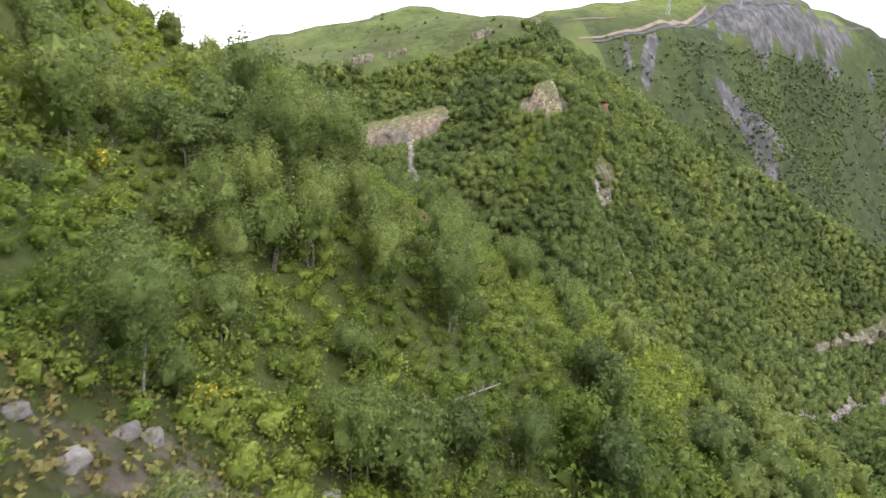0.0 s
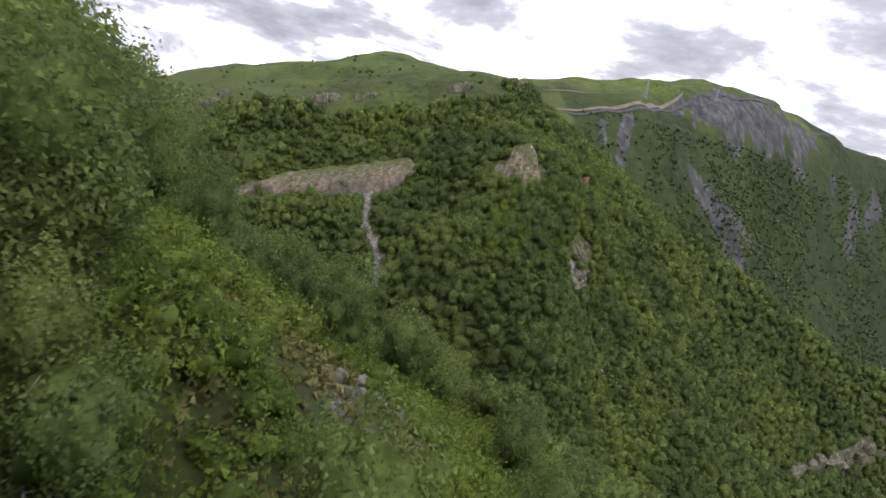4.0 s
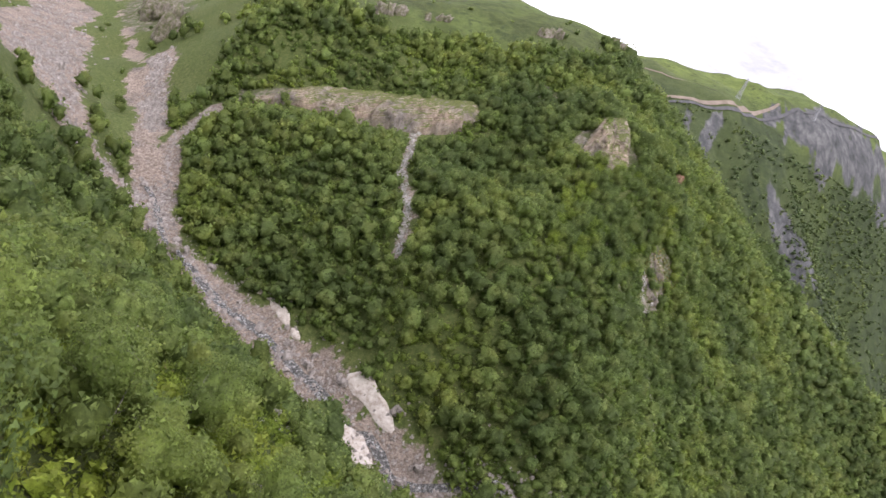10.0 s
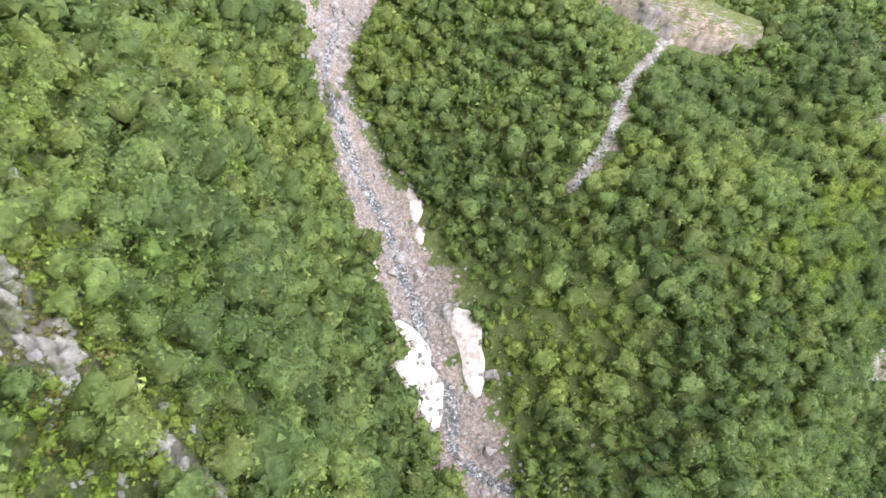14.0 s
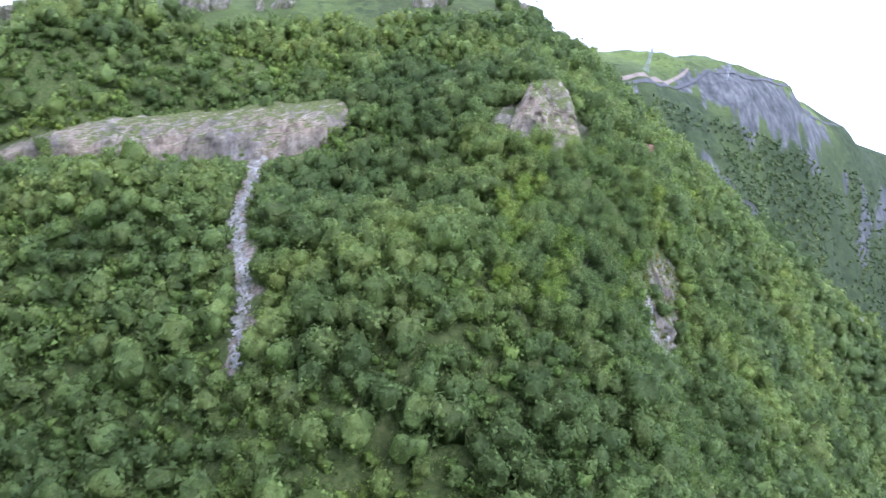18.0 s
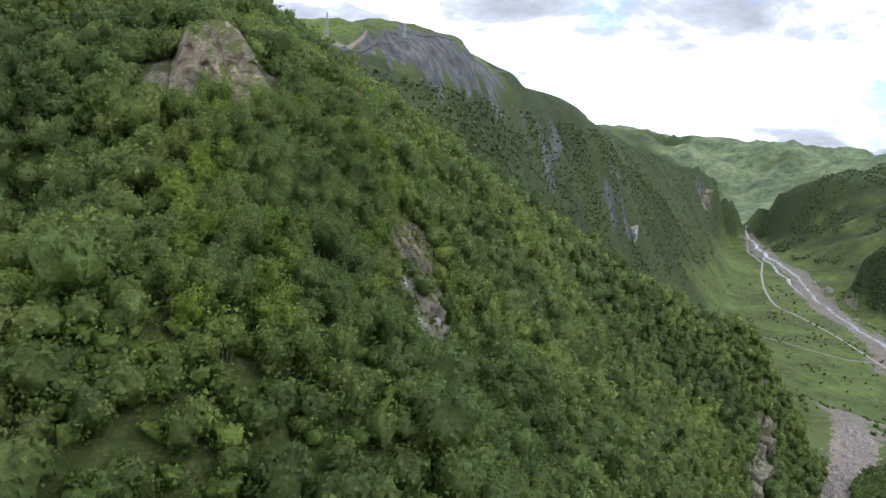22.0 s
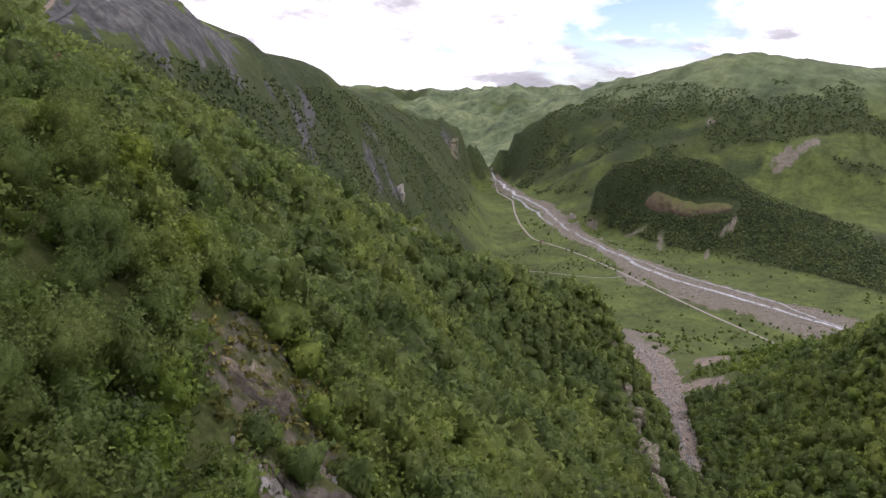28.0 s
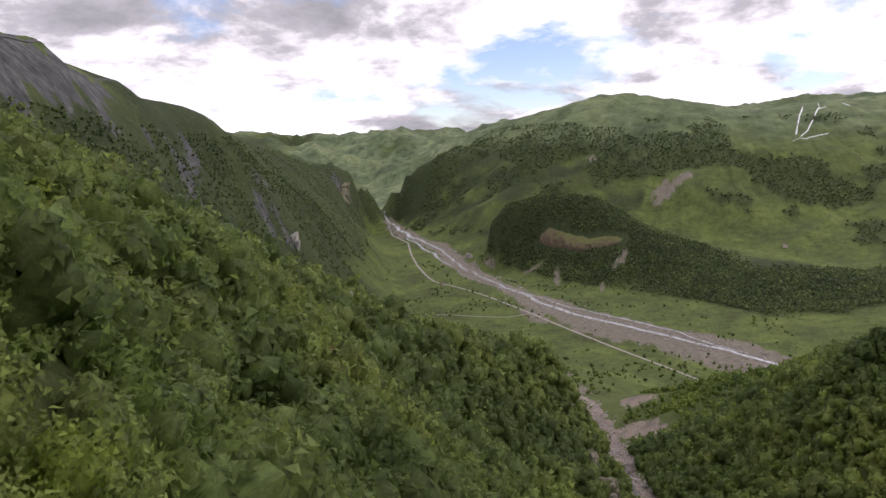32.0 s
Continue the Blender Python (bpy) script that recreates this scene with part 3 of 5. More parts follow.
def build_ground():
    x, y = GX, GY
    n0, n1 = len(XS), len(YS)
    idx = np.arange(n0 * n1).reshape(n0, n1)
    quads = np.stack([idx[:-1, :-1], idx[1:, :-1], idx[1:, 1:], idx[:-1, 1:]], -1).reshape(-1, 4)
    ob = mesh_obj("ground", np.stack([GX, GY, GZ], -1).reshape(-1, 3), quads, node_mat("ground", ground_build, 0.95), smooth=True)
    sd, sa = line_dist(x, y, STREAM)
    rd, _ = line_dist(x, y, RIVER)
    width = stream_width(sa) + 4.5 * fbm(x, y, 11.0, 3, 31)
    gravel = sharpen(-sd, -width - 1.5, -width + 1) * sharpen(-over_bed(GZ, sa), -9, -4.5)
    rw = 27.0 + 26 * fbm(x, y, 120.0, 4, 33) + 14 * sharpen(-x, -1350, -1150)
    gravel = np.maximum(gravel, sharpen(-rd, -rw - 8, -rw) * (x > 700) * sharpen(-GZ + 0.02 * np.clip(x - 1800, 0, 900), -100, -92))
    for line, half in SCARS:
        d, _ = line_dist(x, y, line)
        d = d + (0.8 + 0.7 * half) * fbm(x, y, 3.0 + 2 * half, 3, 35)
        gravel = np.maximum(gravel, sharpen(-d, -half - 1.6, -half + 0.3))
    for cx, cy, rx, ry, turn in SLIPS + [(1040, 300, 120, 40, 52), (1150, 470, 100, 34, 55), (690, 425, 60, 26, 25), (820, 470, 60, 22, 30), (1215, 600, 60, 22, 40), (1500, 790, 90, 22, 42)]:
        gravel = np.maximum(gravel, 0.66 * blob(x, y, cx, cy, rx, ry, turn))
    gz = np.gradient(GZ, XS, axis=0), np.gradient(GZ, YS, axis=1)
    steep = np.hypot(*gz)
    rock = sharpen(steep + 0.35 * fbm(x, y, 16.0, 4, 41), 1.9, 2.2) * (np.hypot(x, y - 200) < 420)
    for line, half in CLIFFS:
        d, _ = line_dist(x, y, line)
        rock = np.maximum(rock, sharpen(-d - 0.6 * half * fbm(x, y, 2 + half, 3, 37), -half - 1.5, -half))
    grey = np.zeros_like(x)
    runnel = fbm(x - 0.5 * y, 0.18 * (x + y), 26.0, 4, 47) + 0.5 * fbm(x, y, 14.0, 4, 48)
    for line, half in (([(395, 785), (475, 812), (560, 850), (640, 905)], 20.0), ([(500, 800), (576, 822)], 10.0), ([(640, 905), (660, 880), (655, 840)], 6.0),
                       ([(350, 690), (359, 655), (372, 630), (385, 605)], 9.0), ([(394, 640), (430, 612), (470, 580)], 10.0), ([(715, 900), (689, 853), (672, 820)], 7.0),
                       ([(800, 950), (740, 890), (689, 853)], 7.0), ([(1076, 1035), (985, 965), (903, 903)], 5.0), ([(930, 950), (905, 905)], 5.0), ([(968, 982), (930, 930)], 5.0),
                       ([(976, 912), (990, 926)], 9.0), ([(1980, 1445), (2060, 1480)], 18.0), ([(284, 702), (266, 664), (258, 640)], 3.5), ([(250, 690), (245, 655)], 3.5),
                       ([(534, 700), (520, 670)], 6.0)):
        d, _ = line_dist(x, y, line)
        grey = np.maximum(grey, 0.74 * sharpen(-d - 2.1 * half * runnel, -half - 5, -half + 2))
    meadow = np.maximum(sharpen(-GZ + 12 * fbm(x, y, 120., 3, 43), -140, -110) * (x > 700), sharpen(GZ + 8 * fbm(x, y, 40., 3, 44), 372, 384) * (x < 150))
    meadow = np.maximum(meadow, (np.hypot(x, y - 200) > 650) * 1.0)
    # Scrub patches, plus painted shade: darker where slopes rise eastward, away from the sun.
    scrub_and_shade = sharpen(fbm(x, y, 210.0, 6, 51) + 0.0022 * np.clip(np.gradient(GZ, XS, axis=0), -1, 1) * 100, -0.08, 0.2) * ((x > 1000) | (y > 680)) * (x > 650) * (GZ > 95) * (1 - 0.85 * sharpen(x, 1850, 2000) * (y < 1400))
    scrub_and_shade = np.maximum(scrub_and_shade, sharpen(fbm(x - 0.4 * y, 0.5 * (x + y), 60.0, 5, 52), -0.3, 0.15) * (y > 520) * (x > 180) * (x < 2500) * (GZ + 40 * fbm(x, y, 70., 3, 56) + 0.03 * (x - 700) > 160) * (GZ < 425))
    scrub_and_shade = np.maximum(scrub_and_shade, 0.8 * sharpen(y, 540, 600) * (x > 220) * (x < 2450) * (y > 0.55 * x) * sharpen(GZ + 40 * fbm(x, y, 70., 3, 56) + 0.03 * (x - 700), 150, 175) * sharpen(-GZ + 20 * fbm(x, y, 60., 3, 53), -440, -410))
    scrub_and_shade = np.maximum(scrub_and_shade, hill_mask(x, y) * (x > 1150) * (GZ > 76) * (rd > 50))
    scrub_and_shade = np.maximum(scrub_and_shade, upper_mask(x, y) * (x > 1850) * (x < 2850) * (GZ > 92) * (GZ < 440))
    # Grass paled for haze, by distance and high on the eastern slope.
    hazed_grass = sharpen(np.hypot(x, y) + 500 * fbm(x, y, 400., 4, 54), 2650, 3050) * sharpen(fbm(x, y, 300., 4, 55), -0.4, -0.1)
    hazed_grass = np.maximum(hazed_grass, 0.75 * sharpen(GZ + 40 * fbm(x, y, 90., 4, 57), 330, 420) * (x > 2150) * (y < 1300))
    for name, v in (("hazed_grass", hazed_grass), ("scrub_and_shade", scrub_and_shade), ("gravel", gravel), ("rock", rock), ("grey", grey), ("meadow", meadow)):
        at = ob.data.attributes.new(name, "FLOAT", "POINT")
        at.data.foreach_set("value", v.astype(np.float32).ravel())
    return tagged(ob, "steep grassy mountain ground with rock, gravel and meadow", "ground", kind="structure")


ground = build_ground()

# ---------------------------------------------------------------- woods
LEAF = leaf_mat("foliage", (0.124, 0.174, 0.053), (0.158, 0.218, 0.062), (0.205, 0.255, 0.074), 0.55)
LEAF_FRESH = leaf_mat("fresh_foliage", (0.15, 0.22, 0.036), (0.185, 0.255, 0.044), (0.23, 0.285, 0.056), 0.52)
LEAF_YOUNG = leaf_mat("young_foliage", (0.125, 0.185, 0.044), (0.16, 0.23, 0.052), (0.205, 0.265, 0.062), 0.52)
LEAF_DARK = leaf_mat("far_foliage", (0.095, 0.135, 0.055), (0.125, 0.172, 0.064), (0.16, 0.205, 0.076), 0.4)
BARK = node_mat("bark", lambda nt, b: nt.links.new(ramp(nt, nz(nt, 6.0, 5.0, 0.7, place(nt)), [(0.3, (0.09, 0.08, 0.07)), (0.7, (0.36, 0.33, 0.3))]), b.inputs["Base Color"]), 0.9)
FLOWER = leaf_mat("yellow_flowers", (0.5, 0.36, 0.02), (0.6, 0.44, 0.025), (0.68, 0.5, 0.03), 0.2)


def wood(name, pts, sizes, n_cards, card, label, lumps=14, mat=None, base=0.2, tall=2.3, core=3, squat=1.0, spread=0.16, inner=0.9):
    """Many trees in one mesh: fourteen crown shapes, each turned, sized and set on the ground."""
    q = np.random.default_rng(len(pts) + n_cards)
    shapes = [leafage(Crown(q, lumps, tall, base), core, n_cards, card, q, spread, inner) for k in range(14)]
    vs, fs, ns, at = [], [], [], 0
    turn, kind = q.uniform(0, 2 * np.pi, len(pts)), q.integers(0, 14, len(pts))
    up = q.uniform(0.8, 1.25, len(pts)) * squat
    for (x, y, z), s, a, k, h in zip(pts, sizes, turn, kind, up):
        ca, sa = math.cos(a), math.sin(a)
        v, f, nr = shapes[k]
        vs.append(np.stack([(v[:, 0] * ca - v[:, 1] * sa) * s + x, (v[:, 0] * sa + v[:, 1] * ca) * s + y, v[:, 2] * s * h + z - 0.3 * s], 1))
        ns.append(np.stack([nr[:, 0] * ca - nr[:, 1] * sa, nr[:, 0] * sa + nr[:, 1] * ca, nr[:, 2]], 1))
        fs.append(f + at)
        at += len(v)
    return tagged(mesh_obj(name, np.concatenate(vs), np.concatenate(fs), mat or LEAF, smooth=True, normals=np.concatenate(ns)), label, "wood", kind="stuff")


def grid_points(x0, x1, y0, y1, step, seed):
    q = np.random.default_rng(seed)
    x, y = np.meshgrid(np.arange(x0, x1, step), np.arange(y0, y1, step), indexing="ij")
    x = x + q.uniform(-0.48, 0.48, x.shape) * step
    y = y + q.uniform(-0.48, 0.48, y.shape) * step
    return x.ravel(), y.ravel()


def bare(x, y, margin=1.5):
    """Where no tree grows: water, scree, cliffs."""
    sd, sa = line_dist(x, y, STREAM)
    m = (sd < stream_width(sa) + margin) & (over_bed(land(x, y), sa) < 8)
    for line, half in SCARS:
        m |= line_dist(x, y, line)[0] < half + margin * (0.7 if half > 2 else 1.15)
    for line, half in CLIFFS:
        m |= line_dist(x, y, line)[0] < half + margin * 0.3
    return m


FLIGHT = [(0, -10), (3, 20), (6, 50), (9, 80), (9, 120), (22, 148), (36, 182), (58, 226), (74, 253), (92, 290)]
FLIGHT_Z = [402, 396, 391, 386, 390, 375, 366, 362, 365, 367]


def clear(x, y, z):
    """Distance in space to the line of flight."""
    d, a = line_dist(x, y, FLIGHT)
    seg = np.r_[0, np.cumsum(np.linalg.norm(np.diff(np.array(FLIGHT), axis=0), axis=1))]
    return np.hypot(d, np.interp(a, seg / seg[-1], FLIGHT_Z) - z)


def shrubby(x, y):
    """Where tall leafy shrubs take the place of trees."""
    m = np.maximum(blob(x, y, 19, 62, 15, 38), blob(x, y, -3, 30, 15, 13))
    m = np.maximum(m, np.maximum(blob(x, y, 13, 137, 14, 10), blob(x, y, 5, 58, 6, 12)))
    return np.maximum(m, sharpen(fbm(x, y, 17.0, 3, 60), 0.22, 0.34) * (y < 210))


def wooded(x, y, z):
    """How thickly the near slopes are wooded."""
    top = 371 + 0.36 * np.clip(x, 0, 110) + 9 * fbm(x, y, 30.0, 3, 61)
    near_side = y < 165 - 0.25 * np.clip(x, -40, 120)
    keep = np.where(near_side, 1.0, sharpen(top - z, 0, 6))
    keep = np.where((x < -55) & (y > 250), 0.22 * sharpen(fbm(x, y, 40.0, 3, 62), -0.1, 0.2), keep)
    keep *= 1 - 0.92 * blob(x, y, -17, 147, 17, 7, 8)
    keep *= 1 - blob(x, y, -10, 19, 7, 3, 30)
    keep *= 1 - 0.8 * shrubby(x, y)
    keep *= 1 - blob(x, y, 7, 62, 8, 9)
    keep *= 1 - 0.85 * blob(x, y, -23, 58, 11, 42)
    keep *= 1 - 0.75 * blob(x, y, -6, 354, 48, 13, 0)
    keep *= 1 - 0.95 * blob(x, y, -3, 325, 46, 8, 0)
    keep *= 1 - 0.9 * blob(x, y, 81, 305, 9, 5, 0)
    keep *= 1 - 0.8 * blob(x, y, 107, 287, 9, 5, 20)
    glade = fbm(x, y, 22.0, 3, 63)
    return keep * np.where(glade > 0.46, 0.7, 1.0)


x, y = grid_points(-110, 430, -25, 440, 3.1, 1)
z = land(x, y)
q = np.random.default_rng(5)
ok = (q.uniform(0, 1, len(x)) < wooded(x, y, z)) & ~bare(x, y)
# beyond the crest of the spur nothing shows
ok &= ~((x > 120) & (y > 412 - 0.27 * (x - 168) + 14))
ok &= ~((y > 190) & (clear(x, y, z + 4) < 9))
ok &= ~((x < 118) & (y > 400) & (z < 372)) & ~((x < -62) & (y < 120))
x, y, z = x[ok], y[ok], z[ok]
# slopes that the flight turns its back to
behind = (y < 14) | ((y < 200) & ((x < -48) | (x > 66 + 0.5 * np.clip(y - 120, 0, 80)))) | ((x < -85) & (y < 270))
behind |= (y > 400 - 0.2 * np.clip(x - 160, 0, 300)) & (x > 118)
fd = clear(x, y, z)
near_side = y < 165 - 0.25 * np.clip(x, -40, 120)
size = np.where(near_side, q.uniform(1.0, 2.1, len(x)), np.clip(q.lognormal(0.78, 0.26, len(x)), 1.3, 3.4))
size *= np.where(x > 140, 1.12, 1.0)
size = np.where((y > 190) & (clear(x, y, z + 4) < 26), np.minimum(size, 1.7), size)
WOODS = "dense fresh green broadleaf wood on the steep slope"
things = np.zeros(len(x), bool)
brow = []
# a row of larger trees on the brow beside the start of the flight
for bx, by, bs in ((-4, 48, 2.2), (-7, 51, 2.3), (-10, 54, 2.1), (-6, 57, 2.2), (-9, 61, 2.0), (-4, 63, 2.1), (-3, 55, 2.1), (-8, 45, 1.8),
                   (-6, 68, 2.3), (-8, 73, 2.1), (-9, 78, 2.2), (-7, 84, 2.5), (-12, 82, 2.0), (-11, 89, 2.4), (-21, 50, 1.9), (-25, 54, 1.8), (-20, 99, 2.0), (-22, 95, 1.9), (-17, 101, 2.0),
                   (10, 34, 1.5), (-8, 34, 1.6), (-6, 94, 2.3), (-9, 100, 2.5), (-2, 104, 2.4), (-4, 99, 2.8), (1, 97, 2.4), (4, 104, 2.0), (-8, 108, 2.8),
                   (-2, 127, 2.8), (-1, 113, 2.8), (3, 123, 2.4), (10, 121, 1.8), (4, 134, 2.6), (0, 104, 2.8), (-5, 114, 3.0)):
    k = int(np.argmin(np.hypot(x - bx, y - by)))
    x[k], y[k], size[k] = bx, by, bs
    z[k] = land(bx, by)
    brow.append(k)
# the canopy of the spur sits low on its steep ground
z = z - np.where(x > 85, 0.55 * size, 0.0)
fd = clear(x, y, z)
order = np.argsort(fd)
pick = brow + [k for k in order if size[k] > 1.25 and not behind[k] and k not in brow][:300 - len(brow)]
things[pick] = True
for nm, lo, hi, n, card, cn in (("near_wood", 0, 62, 310, 0.175, 3), ("slope_wood", 62, 130, 110, 0.28, 2), ("far_slope_wood", 130, 900, 46, 0.34, 2)):
    m = (fd >= lo) & (fd < hi) & ~things & ~behind
    wood(nm, np.stack([x[m], y[m], z[m]], 1), size[m], n, card, WOODS, core=cn, lumps=(18, 13, 9)[("near_wood", "slope_wood", "far_slope_wood").index(nm)])

wood("back_wood", np.stack([x, y, z], 1)[behind & ~things], size[behind & ~things], 4, 0.8, WOODS, 6, core=1)

# trees that stand near the line of flight, one by one
crowns, trunks = [], []
for k in range(12):
    qq = np.random.default_rng(100 + k)
    tall = (2.5, 3.1, 2.2, 3.4, 2.6, 2.2, 2.9, 2.4)[k % 8]
    crowns.append(leafage(Crown(qq, 30, tall, 0.18, 1.3), 4, 1750 if k < 8 else 5200, 0.125 if k < 8 else 0.066, qq, 0.24, 0.74))
    trunks.append(trunk_mesh(tall, 0.05, 200 + k, 1 + k % 3))
makers = []
for k in range(12):
    t = new("tree")
    tr = mesh_obj("trunk", trunks[k][0], trunks[k][1], BARK, t, "pale thin birch stems" if k % 2 else "")
    cr = mesh_obj("crown", crowns[k][0], crowns[k][1], LEAF_FRESH if k in (0, 4) else LEAF, t, smooth=True, normals=crowns[k][2])
    makers.append(t)
labels = ("slender birch tree with pale stems on the slope", "rounded green broadleaf tree on the steep slope",
          "bushy green tree with several stems", "tall loose-crowned green birch tree")
used = set()
for n, k in enumerate(pick):
    kind = n % 8 if n > 130 else 8 + n % 4
    m = Matrix.LocRotScale((x[k], y[k], z[k] - 0.1), Euler((0, 0, q.uniform(0, 6.28))), None)
    s = float(size[k]) * q.uniform(0.95, 1.2)
    if kind not in used:
        used.add(kind)
        t = makers[kind]
        t.matrix_world = m
    else:
        t = copy_thing(makers[kind], m)
    t.scale = (s, s, s * q.uniform(0.9, 1.1))
    tagged(t, labels[kind % 4], "tree", "trees on the near slopes")

# undergrowth: waist-high leafy shrubs and herbs between the trees
ux, uy = grid_points(-48, 70, 10, 165, 1.45, 11)
um = ~bare(ux, uy, 0.3) & (line_dist(ux, uy, FLIGHT)[0] < 60) & (np.hypot(ux - 7, uy - 63) > 4.5)
um &= (q.uniform(0, 1, len(ux)) < 0.92 * (1 - 0.85 * blob(ux, uy, -17, 147, 17, 7, 8)) * (1 - 0.9 * blob(ux, uy, -10, 19, 7, 3, 30)))
ux, uy = ux[um], uy[um]
us = q.uniform(0.65, 1.15, len(ux)) * (1 + 0.35 * shrubby(ux, uy))
HERBS = "bright green leafy shrubs and tall herbs"
uc = clear(ux, uy, land(ux, uy))
for lo, hi, n, leaf, cn in ((0, 22, 250, 0.125, 1), (22, 44, 80, 0.25, 1), (44, 400, 30, 0.4, 1)):
    m = (uc >= lo) & (uc < hi)
    wood("shrubs", np.stack([ux, uy, land(ux, uy)], 1)[m], us[m], n, leaf, HERBS, 12, LEAF_FRESH, 0.0, 1.6, cn, spread=0.34, inner=0.7)
ux, uy = grid_points(-60, 330, 165, 395, 2.1, 12)
uz = land(ux, uy)
seen = np.minimum(wooded(ux, uy, uz) * 3, 1) * (1 - 0.85 * sharpen(ux, 130, 170))
um = ~bare(ux, uy, 1.6) & (q.uniform(0, 1, len(ux)) < 0.9 * seen) & ~((ux > 120) & (uy > 415 - 0.27 * (ux - 168)))
us, uc = q.uniform(1.4, 2.4, len(ux)), clear(ux, uy, uz)
for lo, hi, n, leaf in ((0, 62, 110, 0.17), (62, 900, 26, 0.36)):
    m = um & (uc >= lo) & (uc < hi)
    wood("slope_shrubs", np.stack([ux, uy, uz], 1)[m], us[m], n, leaf, "light green shrubs and young trees between the trees", 8, LEAF_YOUNG, 0.0, 1.9, 1, spread=0.25, inner=0.8)
gx, gy = grid_points(-200, 130, 330, 560, 7.0, 13)
gz = land(gx, gy)
gm = (q.uniform(0, 1, len(gx)) < 0.10 + 0.5 * sharpen(fbm(gx, gy, 26., 3, 64), 0.15, 0.4)) & ~bare(gx, gy, 2) & (gz < 408)
wood("juniper_scrub", np.stack([gx, gy, gz], 1)[gm], q.uniform(0.6, 1.7, gm.sum()), 30, 0.4, "scattered dark green bushes on the upper grass slope", 8, LEAF, 0.05, 1.6, 2)

# woods south of the stream and on the lower spur
sx, sy = grid_points(120, 830, 60, 340, 4.9, 21)
sz = land(sx, sy)
sd, sa = line_dist(sx, sy, STREAM)
sm = (sd > stream_width(sa) + 3) & (q.uniform(0, 1, len(sx)) < 0.92 - 0.75 * sharpen(sx + 80 * fbm(sx, sy, 60., 3, 65), 560, 760)) & ((sx < 420) | (sy > 190))
sm &= ~((sy > 200) & (sx < 420) & (sy > np.interp(sx, [p[0] for p in STREAM], [p[1] for p in STREAM])))
for cx, cy, rx, ry, tn in SLIPS[9:]:
    sm &= blob(sx, sy, cx, cy, rx + 6, ry + 6, tn) < 0.5
wood("south_wood", np.stack([sx, sy, sz], 1)[sm], q.uniform(1.4, 2.9, sm.sum()), 22, 0.5, "dense green wood on the slope south of the stream", 8, LEAF_YOUNG, core=1)

# far woods, thinning into meadow
fx, fy = grid_points(230, 1500, 500, 1100, 5.2, 22)
nx, ny = grid_points(1100, 2480, 960, 1660, 9.5, 24)
nk = (ny > 1100) | (nx > 1500)
nk &= ny > 0.62 * nx + 60
fx, fy = np.r_[fx, nx[nk]], np.r_[fy, ny[nk]]
fz = land(fx, fy)
dgrey, _ = line_dist(fx, fy, [(395, 785), (475, 812), (560, 850), (640, 905)])
fm = (fz + 40 * fbm(fx, fy, 70., 3, 56) + 0.03 * (fx - 700) > 160) & (fz < 420 - 0.03 * fx) & (q.uniform(0, 1, len(fx)) < 0.16 + 0.84 * sharpen(fbm(fx - 0.4 * fy, 0.5 * (fx + fy), 70., 5, 66), -0.16, 0.08)) & (dgrey > 30 + 25 * fbm(fx, fy, 25., 3, 75))
wood("mountain_wood", np.stack([fx, fy, fz], 1)[fm], q.uniform(1.3, 3.0, fm.sum()), 7, 0.65, "dark patchy woodland on the far mountain flank", 6, LEAF_DARK, core=1)
hx, hy = grid_points(1230, 2150, -120, 1000, 5.6, 23)
hz = land(hx, hy)
river_y = np.interp(hx, [p[0] for p in RIVER], [p[1] for p in RIVER])
hill = hill_mask(hx, hy)
hm = (hz > 76) & (line_dist(hx, hy, RIVER)[0] > 46) & (hy < river_y - 20) & (q.uniform(0, 1, len(hx)) < hill)
hm &= line_dist(hx, hy, [(1668, 706), (1622, 620), (1608, 515)])[0] > 22
wood("hill_wood", np.stack([hx, hy, hz], 1)[hm], q.uniform(2.3, 4.2, hm.sum()), 8, 0.6, "dark green wood covering the hill across the river", 6, LEAF_DARK, core=1)
ax, ay = grid_points(1850, 2850, -100, 1350, 9.5, 24)
az = land(ax, ay)
am = (az > 90) & (q.uniform(0, 1, len(ax)) < 0.85 * upper_mask(ax, ay)) & (az < 440)
wood("upper_wood", np.stack([ax, ay, az], 1)[am], q.uniform(3.5, 6.0, am.sum()), 6, 0.7, "dark woodland patches high on the far slope", 6, LEAF_DARK, core=1, squat=0.7)
vx, vy = grid_points(560, 1700, 180, 1050, 11.0, 25)
vz = land(vx, vy)
vm = (vz < 150) & (line_dist(vx, vy, RIVER)[0] > 40) & (q.uniform(0, 1, len(vx)) < 0.05 + 0.45 * sharpen(fbm(vx, vy, 60., 3, 68), 0.1, 0.35) + 0.4 * sharpen(-line_dist(vx, vy, STREAM)[0], -90, -40)) & (line_dist(vx, vy, STREAM)[0] > 16)
wood("valley_bushes", np.stack([vx, vy, vz], 1)[vm], q.uniform(1.2, 3.0, vm.sum()), 20, 0.5, "scattered bushes on the valley meadow", 6, LEAF, -0.05, core=2)

# dry grass and low herbs on the open brows
gx, gy = grid_points(-40, 24, 12, 160, 0.62, 31)
gm = (blob(gx, gy, 6, 62, 9, 9) + blob(gx, gy, -10, 19, 9, 5, 30) + blob(gx, gy, -14, 149, 24, 8, 6) > 0.3) & (q.uniform(0, 1, len(gx)) < 0.8)
DRY = leaf_mat("dry_grass", (0.12, 0.13, 0.035), (0.19, 0.185, 0.055), (0.28, 0.25, 0.09), 0.35)
